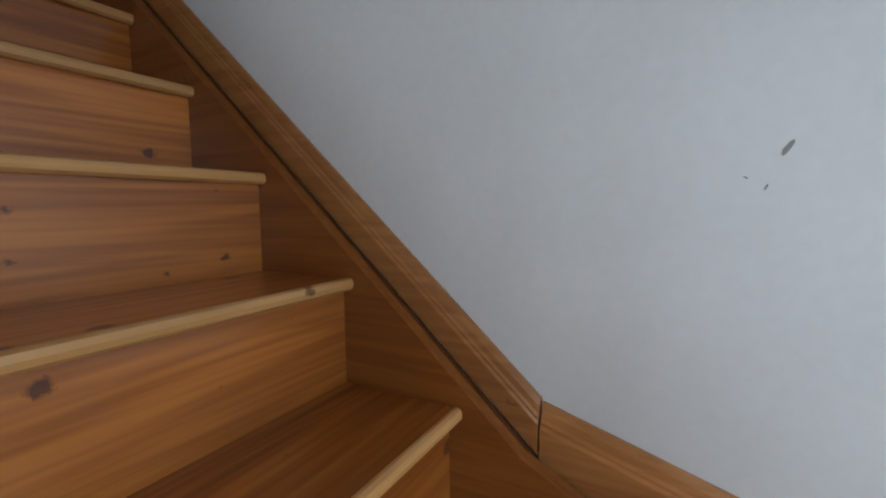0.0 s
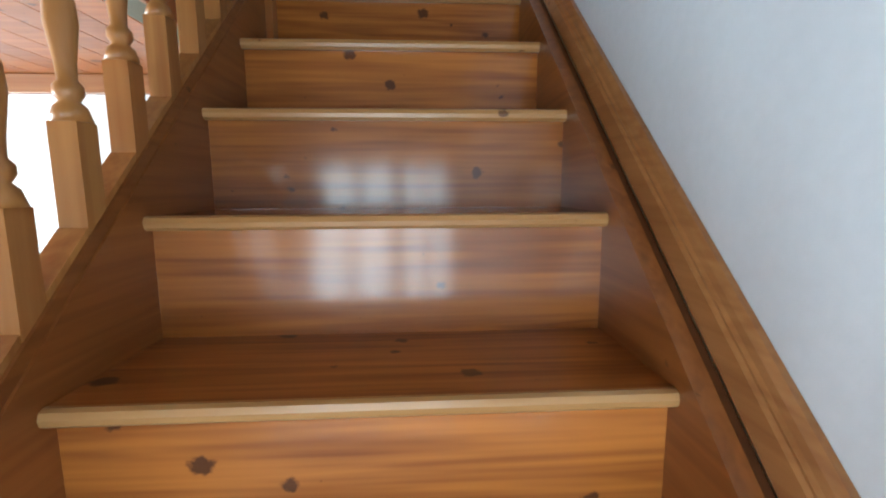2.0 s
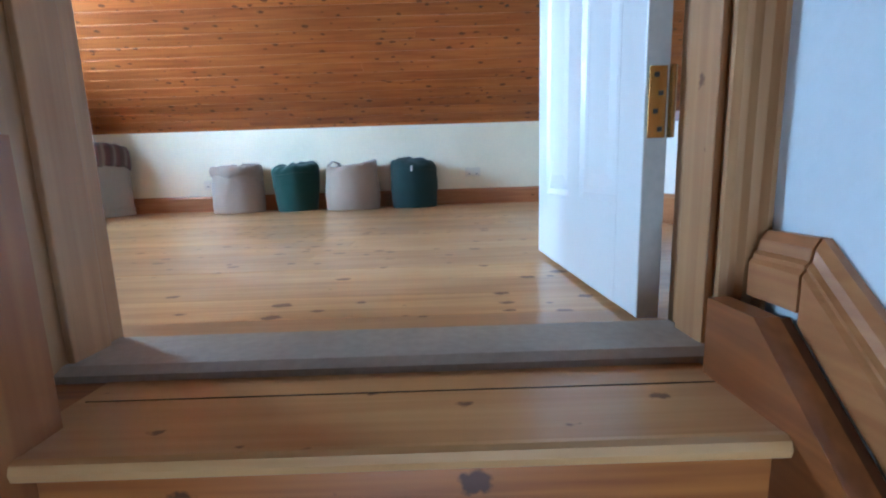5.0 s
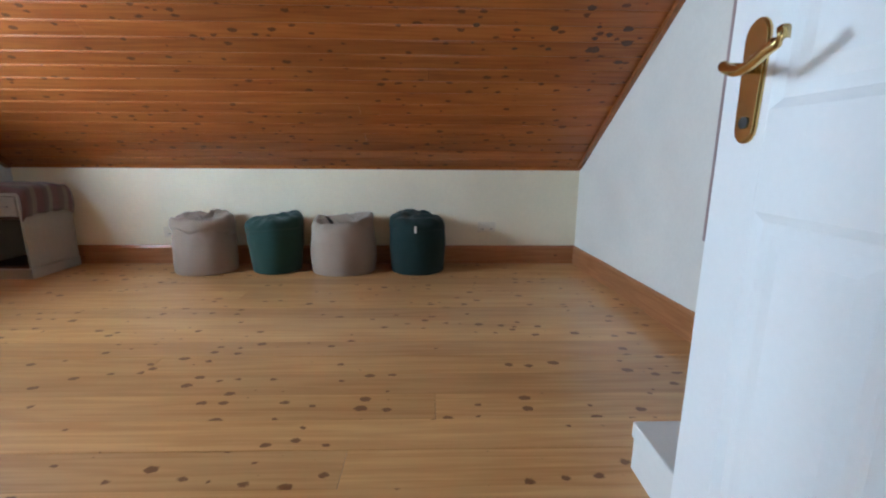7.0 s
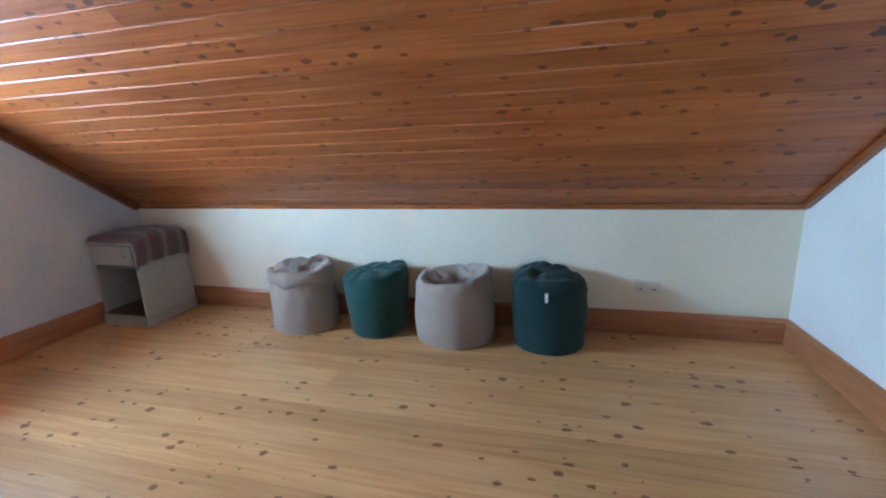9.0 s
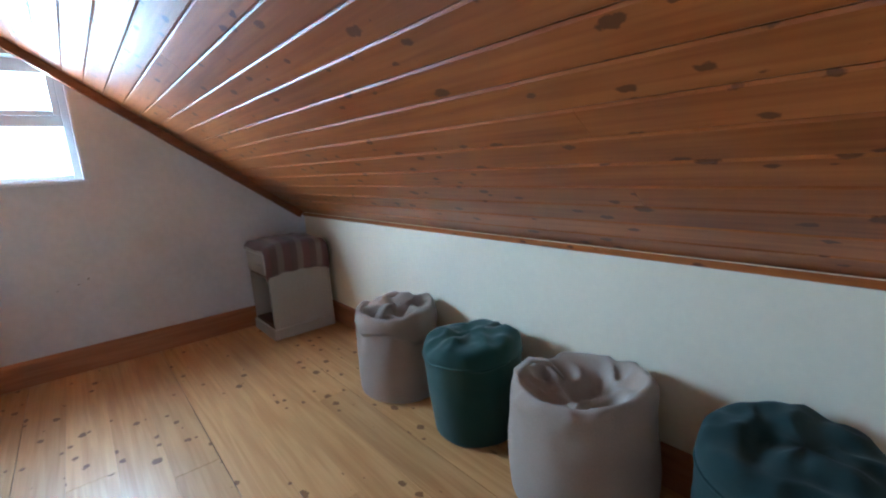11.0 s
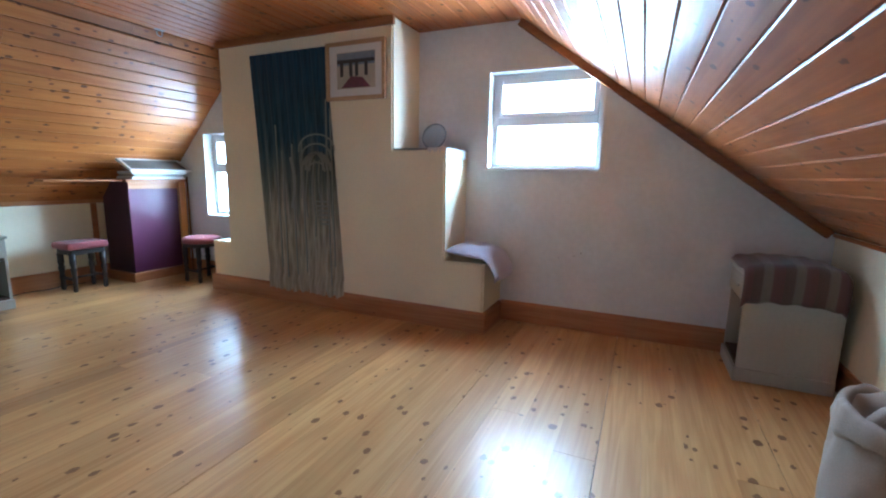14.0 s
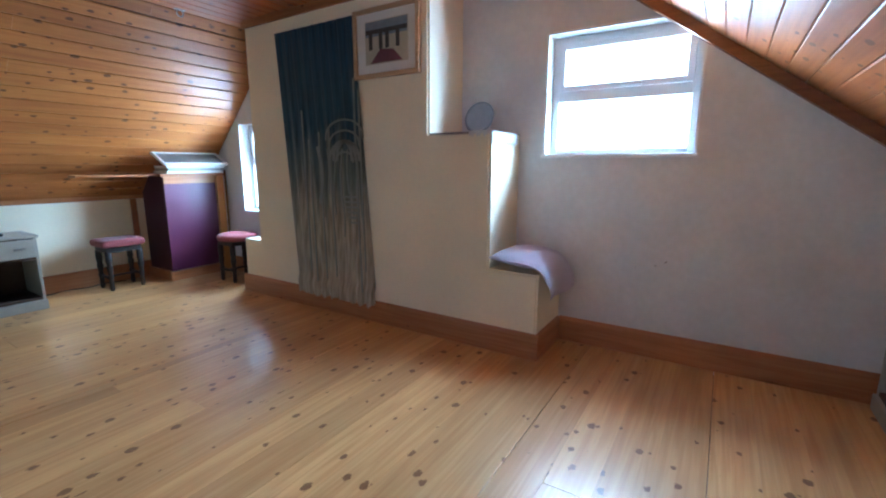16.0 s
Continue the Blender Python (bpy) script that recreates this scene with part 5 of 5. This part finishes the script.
def stool(name, at, seat_h, round_seat, label):
    s = thing(name, (*at, 0), label, "stool", "low pub stools")
    x, y = at
    if round_seat:
        bm = bmesh.new()
        lathe(bm, [(0.15, 0), (0.172, 0.006), (0.178, 0.03), (0.172, 0.05), (0.14, 0.064), (0.06, 0.070), (0.01, 0.071)], (x, y, seat_h - 0.07), 36)
        part("seat", bm, RED_CLOTH, s, "rose red upholstered seat", smooth=True)
    else:
        part("seat", box(x - 0.165, x + 0.165, y - 0.14, y + 0.14, seat_h - 0.065, seat_h, bevel=0.024), RED_CLOTH, s, "rose red upholstered seat")
    part("seat_rail", box(x - 0.135, x + 0.135, y - 0.11, y + 0.11, seat_h - 0.11, seat_h - 0.066, bevel=0.004), DARK, s)
    for sx in (-1, 1):
        for sy in (-1, 1):
            bm = bmesh.new()
            H = seat_h - 0.105
            lathe(bm, [(0.014, 0), (0.019, 0.02), (0.017, 0.10), (0.024, 0.12), (0.016, 0.14), (0.022, H * 0.55), (0.026, H * 0.62), (0.017, H * 0.68), (0.024, H * 0.75), (0.024, H)], (x + sx * 0.12, y + sy * 0.095, 0), 12)
            part("leg", bm, DARK, s, smooth=True)
        part("stretcher", box(x + sx * 0.12 - 0.009, x + sx * 0.12 + 0.009, y - 0.085, y + 0.085, 0.10, 0.122), DARK, s)
    part("stretcher", box(x - 0.11, x + 0.11, y - 0.009, y + 0.009, 0.104, 0.12), DARK, s)


stool("stool", (-2.35, -1.69), 0.44, False, "dark turned-leg stool with a rose red seat beside the bar")
stool("stool", (-3.08, -1.05), 0.45, True, "dark stool with a round rose red seat by the window")

# small steel ring hooks in the ceiling
for hx in (-2.49, -1.66):
    hook = thing("ceiling_hook", (hx, -0.57, FLAT), "small steel ring hook screwed into the pine ceiling", "hook", "ceiling hooks")
    part("plate", box(hx - 0.035, hx + 0.035, -0.588, -0.552, FLAT - 0.004, FLAT + 0.002, bevel=0.001), STEEL, hook)
    part("ring", tube([(hx + 0.022 * math.cos(a), -0.57, FLAT - 0.024 + 0.022 * math.sin(a)) for a in [2 * math.pi * q / 14 for q in range(15)]], 0.004, 8), STEEL, hook, smooth=True)

# loose black cable along the south skirting
pts = [(-1.80 - 0.05 * k, YS + 0.05 + 0.02 * math.sin(k * 1.1), 0.006) for k in range(14)]
tagged(part("cable", tube(pts, 0.005, 6), DARK, smooth=True), "thin black cable lying along the skirting", "cable")

# bare pipe in the corner behind the bar, and a batten on the knee wall
COPPER = painted("tarnished_copper", (0.30, 0.16, 0.08), 0.4, 0.05, 0.2, 60, 1.0)
tagged(part("pipe", tube([(-3.262, -1.462, 0.001), (-3.262, -1.462, 0.50), (-3.262, -1.462, 1.02)], 0.009, 10), COPPER, smooth=True), "thin tarnished copper pipe standing beside the bar", "pipe")
structure("trim_batten", box(-2.640, -2.590, YS + 0.002, YS + 0.020, 0.151, KNEE - 0.036, bevel=0.003), SKIRT_X, "narrow pine batten on the knee wall", "moulding")

# thin grey mat with a crocheted edge under the plate
bm = box(XW + 0.012, CH + 0.006, 1.272, 1.688, 1.2555, 1.2580)
for k in range(26):
    q = 1.276 + 0.0155 * k
    vs = [bm.verts.new(p) for p in ((CH + 0.0062, q, 1.2580), (CH + 0.0062, q + 0.014, 1.2580), (CH + 0.0075, q + 0.011, 1.2480), (CH + 0.0075, q + 0.007, 1.2445), (CH + 0.0075, q + 0.003, 1.2480))]
    bm.faces.new(vs)
tagged(part("shelf_mat", bm, cloth("grey_crochet", (0.16, 0.155, 0.165))), "dark grey crocheted mat on the upper ledge", "mat")

# ---------- floorboards ----------
BOARD = 0.16
planks = {}


def plank(x0, x1, y0, y1, parent):
    key = (round(x1 - x0, 3), round(y1 - y0, 3))
    if key not in planks:
        L, W = key
        planks[key] = mesh_of("floorboard", box(-L / 2, L / 2, -W / 2, W / 2, -0.029, 0.0, bevel=0.0006), FLOOR)
    ob = new("floorboard", planks[key])
    ob.location = ((x0 + x1) / 2, (y0 + y1) / 2, 0.0)
    ob.parent = parent


floor_n, floor_s = bpy.data.objects["floor"], bpy.data.objects["floor_south"]
rng = random.Random(4)
k = 0
y = YN
while y > YS:
    y0 = max(YS, 2.83 + BOARD * (6 - k))
    # wider shrinkage gaps at every fourth joint
    gap = 0.0028 if k % 4 == 2 else 0.0004
    if y > DOOR_Y1 > y0:
        y0, k = DOOR_Y1, k - 1
    east = XE + 0.17 if y0 >= DOOR_Y1 - 0.001 else SHAFT_W - 0.1
    cuts = [XW, XW + (east - XW) * rng.uniform(0.25, 0.75), east] if k % 2 else [XW, east]
    for a, b in zip(cuts, cuts[1:]):
        if b - a > 0.05 and y - y0 > 0.02:
            plank(round(a, 2), round(b, 2) - 0.0015, round(y0 + gap, 4), round(y, 4), floor_n if y0 >= DOOR_Y1 - 0.001 else floor_s)
    y, k = y0, k + 1
